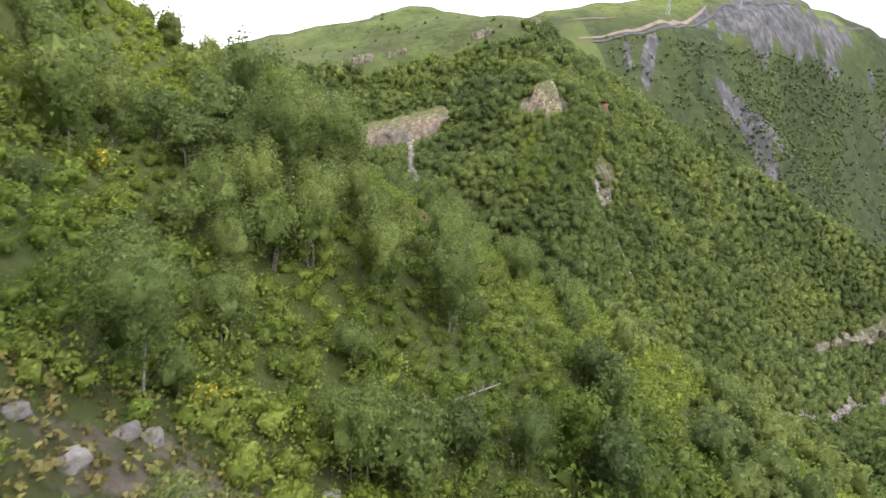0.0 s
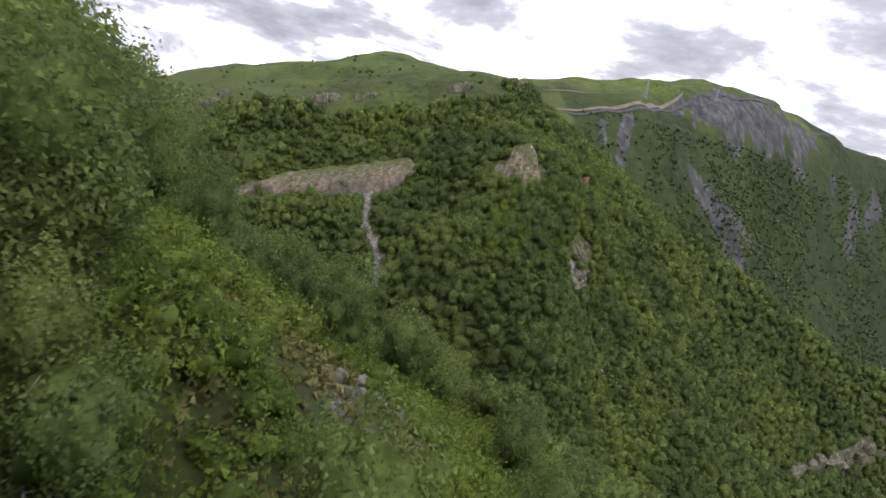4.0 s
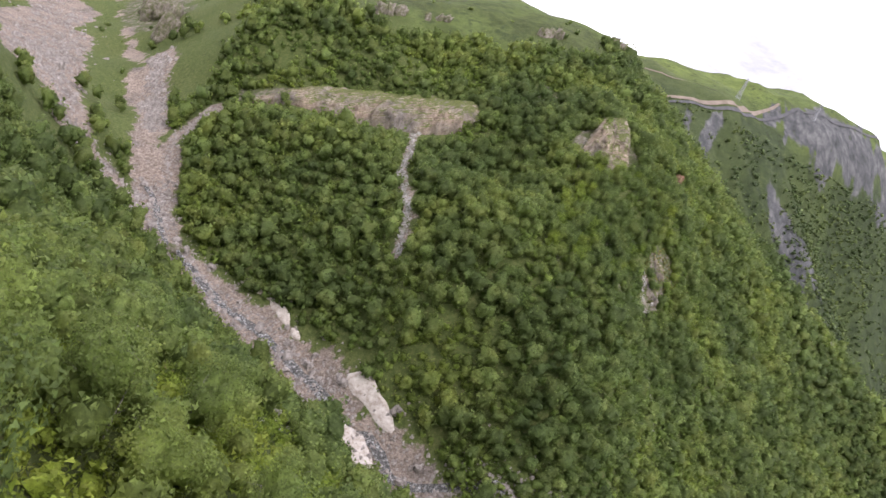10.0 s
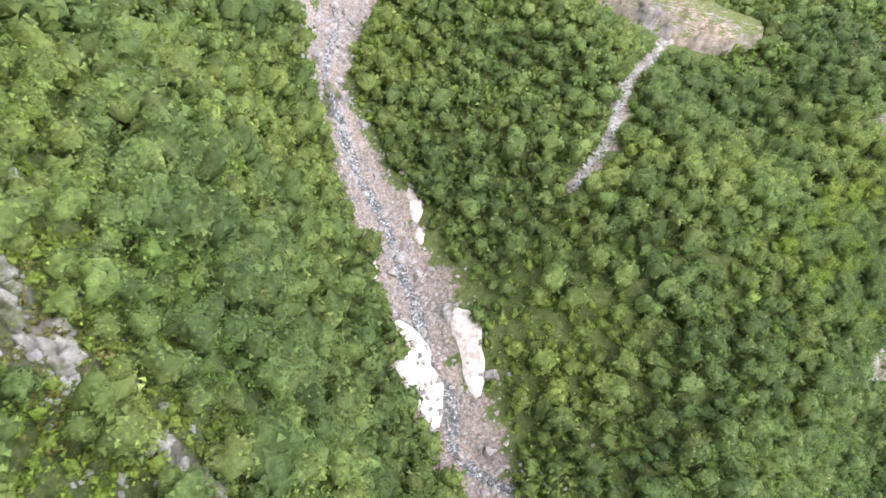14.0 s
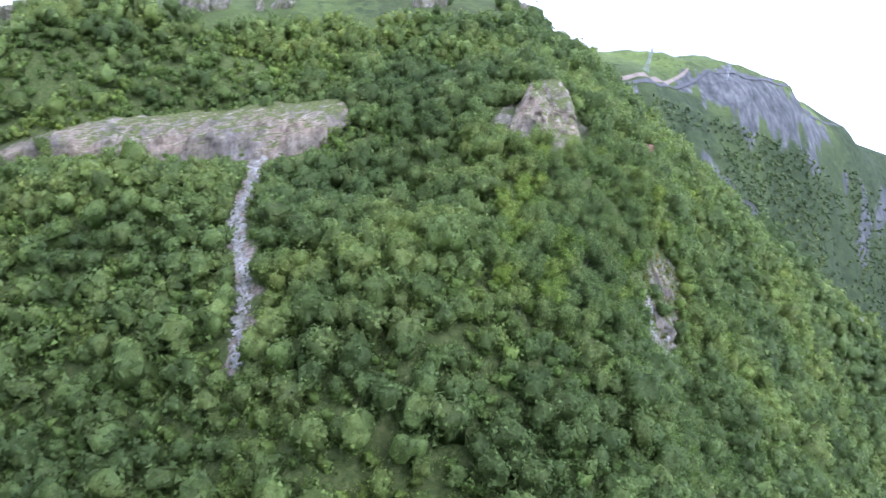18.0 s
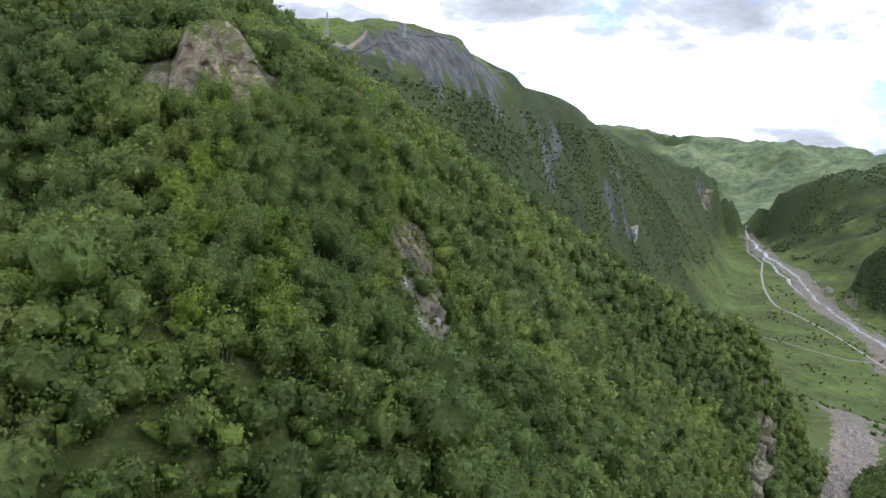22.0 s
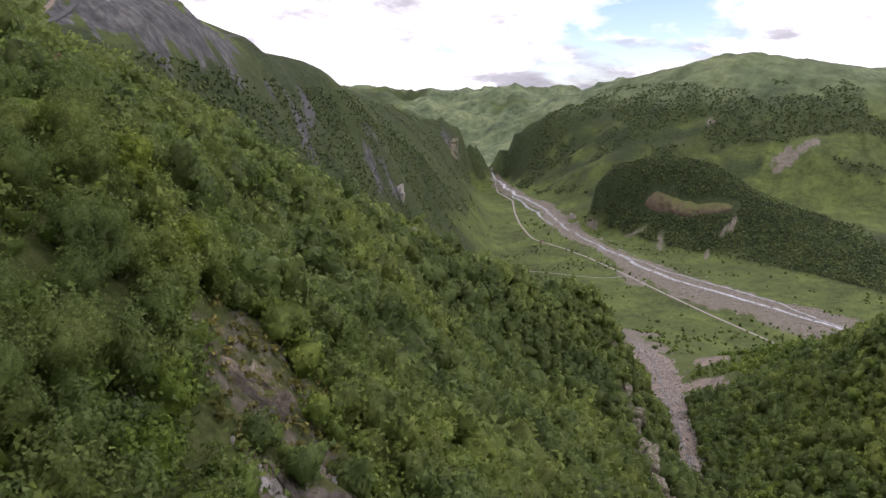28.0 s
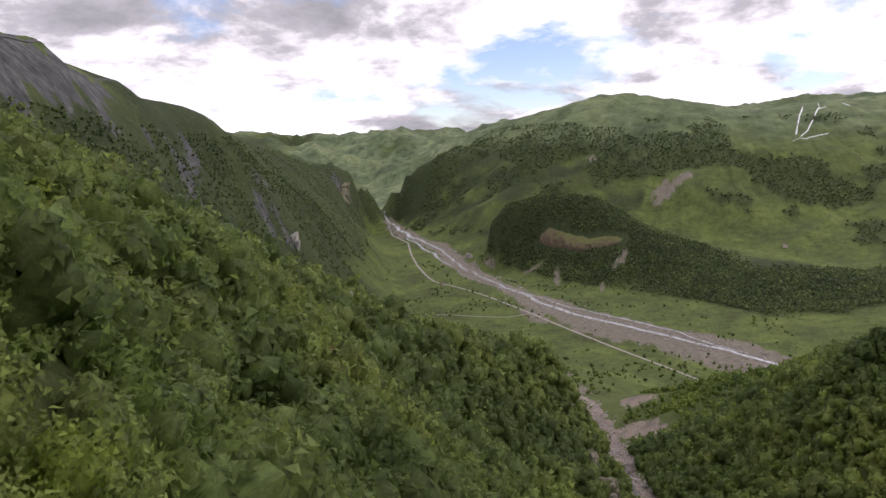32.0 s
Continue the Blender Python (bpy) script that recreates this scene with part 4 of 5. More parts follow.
wood("grass_tufts", np.stack([gx, gy, land(gx, gy)], 1)[gm], q.uniform(0.22, 0.5, gm.sum()), 14, 0.6, "tufts of yellowish grass and herbs on the brow", 5, DRY, -0.1, 1.6, 1, spread=0.4, inner=0.5)
gx, gy = grid_points(98, 126, 280, 308, 0.8, 32)
gm = (line_dist(gx, gy, [(104, 287), (110, 294), (119, 301)])[0] < 5.0) & (q.uniform(0, 1, len(gx)) < 0.55)
wood("grass_tufts", np.stack([gx, gy, land(gx, gy)], 1)[gm], q.uniform(0.3, 0.75, gm.sum()), 12, 0.6, "dry yellowish grass on the broken rock face", 5, DRY, 0.1, 1.8, 1, spread=0.4, inner=0.5)

# ---------------------------------------------------------------- rock, snow and water
def rock_build(dark, mid, light, moss):
    def build(nt, bsdf):
        p = place(nt)
        c = ramp(nt, nz(nt, 0.9, 8.0, 0.75, place(nt, (1, 1, 0.45))), [(0.3, dark), (0.5, mid), (0.7, light)])
        c = mix(nt, ramp(nt, nz(nt, 0.5, 6.0, 0.7, p), [(0.45, 0.0), (0.58, moss)]), c, (0.1, 0.115, 0.04))
        nt.links.new(c, bsdf.inputs["Base Color"])
        bump(nt, bsdf, nz(nt, 2.2, 9.0, 0.8, p), 1.0, 0.35)
    return build


ROCK = node_mat("brown_rock", rock_build((0.07, 0.06, 0.048), (0.21, 0.187, 0.148), (0.42, 0.385, 0.325), 0.85), 0.95)
PALE = node_mat("pale_rock", rock_build((0.16, 0.15, 0.14), (0.38, 0.365, 0.34), (0.6, 0.58, 0.55), 0.5), 0.95)
RED = node_mat("rusty_rock", rock_build((0.12, 0.065, 0.042), (0.24, 0.135, 0.088), (0.36, 0.23, 0.165), 0.5), 0.95)
LICHEN = node_mat("lichen_rock", rock_build((0.11, 0.105, 0.085), (0.31, 0.295, 0.245), (0.54, 0.52, 0.455), 0.9), 0.95)
STONE = node_mat("stream_stone", rock_build((0.12, 0.107, 0.095), (0.28, 0.252, 0.225), (0.48, 0.445, 0.41), 0.0), 0.9)


def snow_build(nt, bsdf):
    p = place(nt)
    c = ramp(nt, nz(nt, 0.7, 8.0, 0.7, p), [(0.33, (0.26, 0.215, 0.175)), (0.48, (0.46, 0.41, 0.355)), (0.66, (0.62, 0.585, 0.535))])
    nt.links.new(c, bsdf.inputs["Base Color"])
    bump(nt, bsdf, nz(nt, 1.5, 6.0, 0.7, p), 0.6, 0.2)


SNOW = node_mat("old_snow", snow_build, 0.7)


def water_build(nt, bsdf):
    p = place(nt, (1, 1, 0.4))
    foam = nz(nt, 1.6, 8.0, 0.8, p)
    c = ramp(nt, foam, [(0.44, (0.045, 0.045, 0.042)), (0.54, (0.15, 0.148, 0.14)), (0.66, (0.66, 0.67, 0.66))])
    nt.links.new(c, bsdf.inputs["Base Color"])
    bump(nt, bsdf, foam, 0.7, 0.15)


def river_build(nt, bsdf):
    foam = nz(nt, 0.09, 8.0, 0.7, place(nt))
    c = ramp(nt, foam, [(0.35, (0.3, 0.32, 0.33)), (0.5, (0.48, 0.5, 0.51)), (0.66, (0.7, 0.72, 0.73))])
    nt.links.new(c, bsdf.inputs["Base Color"])
    bump(nt, bsdf, nz(nt, 0.5, 5.0, 0.7, place(nt)), 0.4, 0.3)


WATER, RIVER_MAT = node_mat("white_water", water_build, 0.65), node_mat("river_water", river_build, 0.15)


def dirt_build(lo, hi, scale=0.4):
    def build(nt, bsdf):
        nt.links.new(ramp(nt, nz(nt, scale, 7.0, 0.75, place(nt)), [(0.3, lo), (0.7, hi)]), bsdf.inputs["Base Color"])
        bump(nt, bsdf, nz(nt, 2.0, 6.0, 0.7, place(nt)), 0.6, 0.15)
    return build


DIRT = node_mat("track_gravel", dirt_build((0.24, 0.22, 0.19), (0.42, 0.39, 0.35)), 0.95)
CUT = node_mat("cut_earth", dirt_build((0.15, 0.12, 0.092), (0.29, 0.24, 0.195), 0.12), 0.95)
ASPHALT = node_mat("asphalt", dirt_build((0.06, 0.06, 0.062), (0.13, 0.13, 0.13), 0.2), 0.9)


def rock_mesh(n, seed, blocky=0.35):
    """An angular boulder of about unit size: a cube's faces, rounded, then broken into planes."""
    q = np.random.default_rng(seed)
    p, f = cube_ball(n)
    p = p / np.max(np.abs(p), axis=1)[:, None] ** 0.92
    for _ in range(5):
        d = q.normal(0, 1, 3)
        d /= np.linalg.norm(d)
        cut = q.uniform(0.8, 1.2)
        over = np.maximum(p @ d - cut, 0)
        p -= over[:, None] * d * q.uniform(0.85, 1.0)
    step = np.sin(p @ q.normal(0, 4, (3, 3)) * 1.3)
    p *= 1 + blocky * 0.16 * np.sign(step[:, :1]) * (np.abs(step[:, :1]) > 0.25) + blocky * 0.12 * step[:, 1:2]
    return p, f


BLOCKS = [rock_mesh(6, 300 + k, 0.5) for k in range(6)]
STONES = [rock_mesh(3, 320 + k, 0.3) for k in range(8)]


def crag(name, spots, mat, label, seed, group=""):
    """A rock outcrop: blocks sunk into the slope. spots: x, y, half length, half depth, half height, turn."""
    q = np.random.default_rng(seed)
    x0, y0 = spots[0][:2]
    base = new(name)
    base.location = (x0, y0, float(land(x0, y0)))
    for x, y, a, b, c, turn in spots:
        v, f = BLOCKS[q.integers(0, 6)]
        m = np.array(Euler((q.normal(0, 0.2), q.normal(0, 0.2), radians(turn))).to_matrix())
        v = (v * [a, b, c]) @ m.T + [x, y, float(land(x, y)) - 0.05 * c] - np.array(base.location)
        mesh_obj("rock_block", v, f, mat, base)
    return tagged(base, label, "rock outcrop", group)


def along(line, n, seed, a, b, c, jitter=1.0):
    """Spots for the blocks of a crag along a line."""
    q = np.random.default_rng(seed)
    p = np.array(line, float)
    t = np.linspace(0, len(p) - 1, n)
    out = []
    for s in t:
        k = min(int(s), len(p) - 2)
        d = p[k + 1] - p[k]
        o = p[k] + d * (s - k) + q.normal(0, jitter, 2)
        out.append((*o, a * q.uniform(0.6, 1.3), b * q.uniform(0.7, 1.3), c * q.uniform(0.55, 1.35), math.degrees(math.atan2(d[1], d[0])) + q.normal(0, 12)))
    return out


def cliff_build(nt, bsdf, tone=(1.0, 1.0, 1.0)):
    """Bedded rock with lichen, grass on every ledge."""
    p = place(nt)
    c = ramp(nt, nz(nt, 0.55, 9.0, 0.75, place(nt, (1, 1, 0.5))), [(0.3, (0.075, 0.066, 0.055)), (0.47, (0.21, 0.185, 0.155)), (0.58, (0.31, 0.28, 0.24)), (0.72, (0.5, 0.465, 0.41))])
    c = mix(nt, 1.0, c, ramp(nt, nz(nt, 0.12, 5.0, 0.6, p), [(0.36, (0.72, 0.72, 0.74)), (0.5, (1.0, 0.95, 0.88)), (0.64, (1.16, 1.02, 0.9))]), "MULTIPLY")
    c = mix(nt, 1.0, c, tone, "MULTIPLY")
    g = nt.nodes.new("ShaderNodeNewGeometry")
    up = nt.nodes.new("ShaderNodeSeparateXYZ")
    nt.links.new(g.outputs["True Normal"], up.inputs[0])
    ledge = nt.nodes.new("ShaderNodeMath")
    ledge.operation = "MULTIPLY_ADD"
    nt.links.new(nz(nt, 0.4, 7.0, 0.75, p), ledge.inputs[0])
    ledge.inputs[1].default_value = 1.7
    nt.links.new(up.outputs["Z"], ledge.inputs[2])
    grass = ramp(nt, nz(nt, 1.4, 6.0, 0.75, p), [(0.3, (0.05, 0.07, 0.02)), (0.7, (0.17, 0.18, 0.06))])
    c = mix(nt, ledge_mask(nt, ledge.outputs[0]), c, grass)
    nt.links.new(c, bsdf.inputs["Base Color"])
    bump(nt, bsdf, nz(nt, 1.6, 9.0, 0.8, p), 1.0, 0.4)


def ledge_mask(nt, v):
    r = nt.nodes.new("ShaderNodeMapRange")
    r.inputs["From Min"].default_value, r.inputs["From Max"].default_value = 1.42, 1.66
    nt.links.new(v, r.inputs["Value"])
    return r.outputs["Result"]


CLIFF = node_mat("bedded_cliff_rock", cliff_build, 0.95)
BROWN_CLIFF = node_mat("brown_cliff_rock", lambda nt, b: cliff_build(nt, b, (0.62, 0.55, 0.5)), 0.95)


def rock_face(name, line, depth, label, seed, lean=1.9, slabs=4, rough=0.9, step=0.75, rise=0.3, mat=CLIFF):
    """A rock wall along its foot line: broken into steps and buttresses, its top running into the slope behind."""
    p = np.array(line, float)
    seg = np.r_[0, np.cumsum(np.linalg.norm(np.diff(p, axis=0), axis=1))]
    n = max(9, int(seg[-1] / step))
    m = max(7, int(depth * 1.3 / step))
    t = np.linspace(0, seg[-1], n)
    c = np.stack([np.interp(t, seg, p[:, k]) for k in (0, 1)], 1)
    up = np.stack([land(c[:, 0] + 6, c[:, 1]) - land(c[:, 0] - 6, c[:, 1]), land(c[:, 0], c[:, 1] + 6) - land(c[:, 0], c[:, 1] - 6)], 1)
    up = up / np.linalg.norm(up, axis=1)[:, None] + 2 * up.mean(0) / np.linalg.norm(up.mean(0))
    up /= np.linalg.norm(up, axis=1)[:, None]
    w = t / seg[-1]
    reach = depth * np.clip(9 * w * (1 - w), 0.3, 1) ** 0.6 * (1 + 0.25 * fbm(t, t * 0 + seed, 0.16 * seg[-1] + 2, 3, seed))
    top = c + up * reach[:, None]
    z0, z1 = land(c[:, 0], c[:, 1]) - 0.6, land(top[:, 0], top[:, 1]) + rise * np.clip(8 * w * (1 - w), 0, 1)
    u = np.linspace(0, 1, m)
    z = z0[:, None] + (z1 - z0)[:, None] * u[None]
    hor = reach[:, None] * u[None] ** lean
    tt = np.broadcast_to(t[:, None], z.shape)
    k = 0.25 * depth + 1.2
    rib = fbm(tt + 0.4 * z, z * 0.3, k, 3, seed + 1) * 1.6 + np.round(3 * fbm(tt, z, 0.5 * k, 3, seed + 2)) / 2.4 + 0.6 * np.abs(fbm(tt * 0.4, z, 0.3 * k, 3, seed + 3))
    hor = hor - rough * np.clip(6 * w * (1 - w), 0.15, 1)[:, None] * rib * np.sin(np.pi * np.clip(u, 0.06, 1))[None]
    x, y = c[:, :1] + up[:, :1] * hor, c[:, 1:] + up[:, 1:] * hor
    z = np.maximum(np.minimum(z + 0.35 * rough * fbm(x, y, 1.5, 2, seed + 4), z1[:, None] + 0.5), land(x, y) - 0.25)
    base = new(name)
    base.location = (c[0, 0], c[0, 1], float(z0[0]))
    v = np.stack([x, y, z], -1) - np.array(base.location)
    cuts = np.linspace(0, n - 1, slabs + 1).astype(int)
    for a, b in zip(cuts[:-1], cuts[1:]):
        i = np.arange((b - a + 1) * m).reshape(b - a + 1, m)
        quad = np.stack([i[:-1, :-1], i[1:, :-1], i[1:, 1:], i[:-1, 1:]], -1).reshape(-1, 4)
        mesh_obj("rock_slab", v[a:b + 1].reshape(-1, 3), quad, mat, base)
    return tagged(base, label, "rock face")


rock_face("cliff_band", [(-40, 329), (-22, 331), (-9, 328), (2, 331), (12, 327), (21, 325), (36, 329)], 20.0, "long brown bedded rock band below the grassy top", 1, 2.2, 9, 1.8, rise=3.0)
rock_face("rock_pillar", [(73, 317), (77, 312), (81, 308.5), (85, 308), (88.5, 311)], 25.0, "steep lichen-grey rock buttress among trees", 2, 2.3, 6, 2.8, rise=3.0)
rock_face("rock_pillar", [(58, 351), (62, 347), (66, 344), (70, 344)], 11.0, "narrow brown rock rib on the wooded spur", 12, 2.0, 3, 1.2, rise=3.0)
rock_face("rock_pillar", [(94, 330), (98, 327), (101, 328)], 8.0, "small grey rock rib beside the buttress", 13, 2.0, 2, 1.2, rise=2.0)
rock_face("broken_cliff", [(102.5, 292), (105, 289.8), (107.5, 289.5), (109.5, 291)], 3.4, "broken brown cliff half hidden by trees", 3, 1.8, 3, 0.9, 0.22)
rock_face("broken_cliff", [(118.5, 298.5), (120.5, 299), (122.5, 301), (124, 303.5)], 2.8, "layered grey brown cliff with dry grass on its ledges", 4, 1.8, 3, 0.7, 0.22)
rock_face("broken_cliff", [(103, 283.5), (106, 283), (109, 285)], 3.4, "low dark rock step in the wood", 5, 1.8, 2, 0.8, 0.22)
for k, (x0, y0, r) in enumerate(((-7, 389, 5.0), (-62, 413, 4.5), (14, 393, 3.6), (60, 400, 4.0), (98, 426, 4.6))):
    crag("rock_outcrop", along([(x0 - r, y0), (x0 + r, y0 + 1)], 4, 20 + k, r * 0.5, r * 0.45, r * 0.75, 0.8), ROCK, "brown crag standing out of the upper grass slope", 20 + k, "crags on the upper slope")
crag("rusty_scar", along([(113, 328), (117, 336)], 3, 4, 2.0, 1.2, 2.6, 0.6), RED, "rust red bare rock scar on the wooded spur", 4)
crag("rusty_scar", along([(178, 338), (182, 342)], 2, 14, 1.6, 1.0, 2.2, 0.4), RED, "small orange rock scar on the spur", 14)
crag("rock_rib", along([(-33, 149), (-21, 155), (-11, 152.5), (-5, 152), (2, 152), (9, 153.5), (16, 156.5)], 90, 5, 0.7, 0.55, 0.6, 1.0), LICHEN, "grey lichen-covered rock rib along the grassy brow", 5)
crag("rock_outcrop", along([(-33, 146), (-24, 150), (-15, 148), (-6, 147)], 60, 17, 0.55, 0.45, 0.5, 2.2), LICHEN, "grey lichen-spotted rocks in the grass behind the rib", 17)
crag("rock_outcrop", along([(4, 58), (6, 61), (8, 64), (9, 69)], 22, 6, 0.36, 0.3, 0.34, 1.3), LICHEN, "pale broken rocks on the grassy brow", 6)
crag("rock_outcrop", along([(-14, 15), (-9, 21), (-3, 24)], 12, 7, 0.55, 0.4, 0.35, 1.6), PALE, "pale bare rocks and earth on the near slope", 7)
crag("scree_rocks", along([(102, 277), (108, 286)], 9, 8, 0.9, 0.7, 0.4, 1.0), PALE, "pale stones on a bare patch among trees", 8)
crag("river_bluff", along([(228, 284), (260, 303), (298, 322)], 9, 9, 5.0, 2.2, 3.4), ROCK, "low brown bluff at the foot of the spur", 9)
crag("gully_crag", along([(-135, 515), (-124, 480), (-108, 440), (-96, 410)], 9, 10, 6.0, 4.0, 6.0, 5.0), ROCK, "dark rock walls at the head of the gully", 10)
rock_face("hill_cliff", [(1662, 712), (1641, 689), (1624, 655), (1610, 629), (1600, 600), (1594, 570), (1592, 540), (1600, 512)], 27.0, "brown cliff on the wooded hill across the river", 11, 1.9, 6, 3.5, 3.0, 5.0, BROWN_CLIFF)
crag("neck_cliff", along([(1960, 1440), (2022, 1463), (2080, 1490)], 6, 13, 16, 9, 24, 4.0), ROCK, "grey brown cliff above the narrow valley neck", 13)
crag("meadow_knob", along([(976, 914), (986, 922)], 3, 15, 7, 5, 11, 2.0), PALE, "pale rock knob at the foot of the dark mountain", 15)
crag("spur_knob", along([(236, 368), (239, 370)], 2, 16, 1.0, 0.8, 2.2, 0.5), PALE, "small pale rock needle on the spur", 16)


def ribbon(name, line, width, mat, lift, label, category, rows=4, step=3.0, wob=0.0, seed=0):
    """A strip that lies on the ground along a line; width: metres, at each point of the line."""
    p = np.array(line, float)
    seg = np.r_[0, np.cumsum(np.linalg.norm(np.diff(p, axis=0), axis=1))]
    s = np.arange(0, seg[-1], step)
    c = np.stack([np.interp(s, seg, p[:, k]) for k in (0, 1)], 1)
    for _ in range(3):
        c[1:-1] = (c[:-2] + 2 * c[1:-1] + c[2:]) / 4
    c[:, 0] += wob * fbm(s, s * 0 + 3.0, 9 * step, 3, 70 + seed)
    c[:, 1] += wob * fbm(s, s * 0 + 8.0, 9 * step, 3, 71 + seed)
    t = np.gradient(c, axis=0)
    t /= np.linalg.norm(t, axis=1)[:, None]
    side = np.stack([-t[:, 1], t[:, 0]], 1)
    w = np.interp(s, seg, np.broadcast_to(width, len(p))) * (1 + 0.35 * fbm(s, s * 0 + 1.0, 6 * step, 3, 72 + seed) * (wob > 0))
    k = np.linspace(-0.5, 0.5, rows + 1)
    xy = c[:, None] + side[:, None] * (k[None, :] * w[:, None])[..., None]
    z = land(xy[..., 0], xy[..., 1]) + lift
    n = len(s)
    idx = np.arange(n * (rows + 1)).reshape(n, rows + 1)
    quad = np.stack([idx[:-1, :-1], idx[:-1, 1:], idx[1:, 1:], idx[1:, :-1]], -1).reshape(-1, 4)
    return tagged(mesh_obj(name, np.concatenate([xy, z[..., None]], -1).reshape(-1, 3), quad, mat, smooth=True), label, category, kind="structure")


BROOK = STREAM[3:]
ribbon("stream_water", BROOK, 1.7, WATER, 0.3, "white rushing mountain stream", "water", 4, 0.8, 1.3, 1)
ribbon("stream_water", [(-26, 262.5), (-14, 255.5), (-2, 248.8), (10, 243), (22, 233.5)], 0.9, WATER, 0.28, "side run of the mountain stream", "water", 3, 0.7, 1.2, 2)
ribbon("river_water", RIVER, [8, 8, 7, 8, 7, 8, 8, 8, 9, 10, 11, 12, 13, 14, 15], RIVER_MAT, 0.5, "pale grey braided river on its gravel bed", "water", 4, 8.0, 9.0, 3)
ribbon("river_water", [(1075, 265), (1175, 385), (1262, 515), (1390, 690)], [2, 4, 4, 2], RIVER_MAT, 0.6, "side arm of the pale river", "water", 3, 7.0, 12.0, 4)
ribbon("river_water", [(1640, 930), (1800, 1050), (1960, 1180), (2080, 1270)], [4, 8, 7, 4], RIVER_MAT, 0.6, "side arm of the pale river upstream", "water", 3, 8.0, 12.0, 5)
ribbon("valley_road", [(2330, 1470), (2150, 1360), (1989, 1222), (1780, 1110), (1613, 1011), (1500, 935), (1444, 892), (1390, 800), (1338, 730), (1238, 618), (1124, 500), (1002, 381), (930, 310)], 4.6, DIRT, 0.4, "pale unpaved road along the valley floor", "road", 3, 8.0)
ribbon("farm_track", [(1230, 606), (1192, 645), (1180, 729), (1168, 790), (1120, 830)], 3.0, DIRT, 0.4, "pale gravel track across the meadow", "road", 3, 8.0)
ribbon("mountain_road", [(205, 700), (253, 709), (296, 724), (340, 768), (385, 812)], [3, 6, 5, 7, 2], CUT, 0.6, "earth cut of the mountain road below the crest", "road", 4, 6.0, 2.0, 6)
ribbon("mountain_road", [(217, 693), (253, 702), (296, 716), (345, 762), (396, 803), (489, 845), (600, 903), (690, 950)], 3.6, ASPHALT, 0.9, "dark mountain road along the slope", "road", 2, 6.0)
ribbon("mountain_road", [(205, 760), (260, 745), (310, 752)], 2.5, CUT, 0.6, "short upper track on the grassy mountain", "road", 2, 6.0)

# the little waterfall: two white strands over a dark step of rock
fall = crag("waterfall_rock", [(-29.5, 263.2, 2.2, 1.4, 1.9, -25), (-27.0, 261.0, 1.5, 1.2, 1.6, -30)], ROCK, "dark wet rock step under a small waterfall", 40)
for k, (fx, fy, fw) in enumerate(((-28.2, 261.2, 0.7), (-26.6, 260.0, 0.6))):
    s = np.linspace(0, 1, 9)
    top = float(land(fx - 2.0, fy + 2.0)) + 2.0
    pts = []
    for u in s:
        cx, cy, cz = fx + 1.7 * u, fy - 1.5 * u, top - 2.8 * u * u - 0.3 * u
        w = fw * (0.7 + 0.6 * u)
        pts += [(cx - 0.6 * w, cy - 0.7 * w, cz), (cx + 0.1 * w, cy - 0.1 * w, cz + 0.12), (cx + 0.6 * w, cy + 0.7 * w, cz)]
    i = np.arange(27).reshape(9, 3)
    quad = np.stack([i[:-1, :-1], i[:-1, 1:], i[1:, 1:], i[1:, :-1]], -1).reshape(-1, 4)
    tagged(mesh_obj("waterfall", pts, quad, WATER, smooth=True), "white strand of a small waterfall", "water", kind="structure")


def snow_patch(line, width, thick, seed, label, tint=SNOW):
    p = np.array(line, float)
    seg = np.r_[0, np.cumsum(np.linalg.norm(np.diff(p, axis=0), axis=1))]
    s = np.linspace(0, seg[-1], max(9, int(seg[-1] / (0.08 * seg[-1] + 0.2))))
    c = np.stack([np.interp(s, seg, p[:, k]) for k in (0, 1)], 1)
    t = np.gradient(c, axis=0)
    t /= np.linalg.norm(t, axis=1)[:, None]
    side = np.stack([-t[:, 1], t[:, 0]], 1)
    u = s / seg[-1]
    w = width * np.sqrt(np.clip(4 * u * (1 - u), 0.03, 1)) * (1 + 0.5 * fbm(s, s * 0, 0.22 * seg[-1], 3, seed))
    k = np.array([-0.5, -0.5, -0.3, 0.0, 0.3, 0.5, 0.5])
    h = np.array([-0.6, 0.55, 0.9, 1.0, 0.9, 0.55, -0.6]) * thick
    xy = c[:, None] + side[:, None] * (k[None] * w[:, None])[..., None]
    z = land(xy[..., 0], xy[..., 1]) + h[None] * (0.75 + 0.3 * fbm(xy[..., 0], xy[..., 1], 2.0, 2, seed + 1))
    i = np.arange(len(s) * 7).reshape(len(s), 7)
    quad = np.stack([i[:-1, :-1], i[:-1, 1:], i[1:, 1:], i[1:, :-1]], -1).reshape(-1, 4)
    return tagged(mesh_obj("snow_patch", np.concatenate([xy, z[..., None]], -1).reshape(-1, 3), quad, tint), label, "snow", "old snow in the ravine")


snow_patch([(-11, 263), (-7, 261), (-3, 259.5), (1, 257)], 2.2, 0.5, 80, "dirty old avalanche snow beside the stream")
snow_patch([(-1, 258), (3, 254.5), (6, 251)], 2.6, 0.5, 81, "dirty old snow slab beside the stream")
snow_patch([(7, 250), (10, 247.5)], 1.3, 0.7, 82, "small block of dirty old snow")
snow_patch([(24, 238), (29, 235), (35, 230), (38, 227.5)], 3.4, 0.8, 83, "white old snow slab on the stream bank")
snow_patch([(17, 233), (23, 229.5), (30, 225.5), (36, 221)], 5.0, 0.7, 84, "pale old snow sheet along the stream")
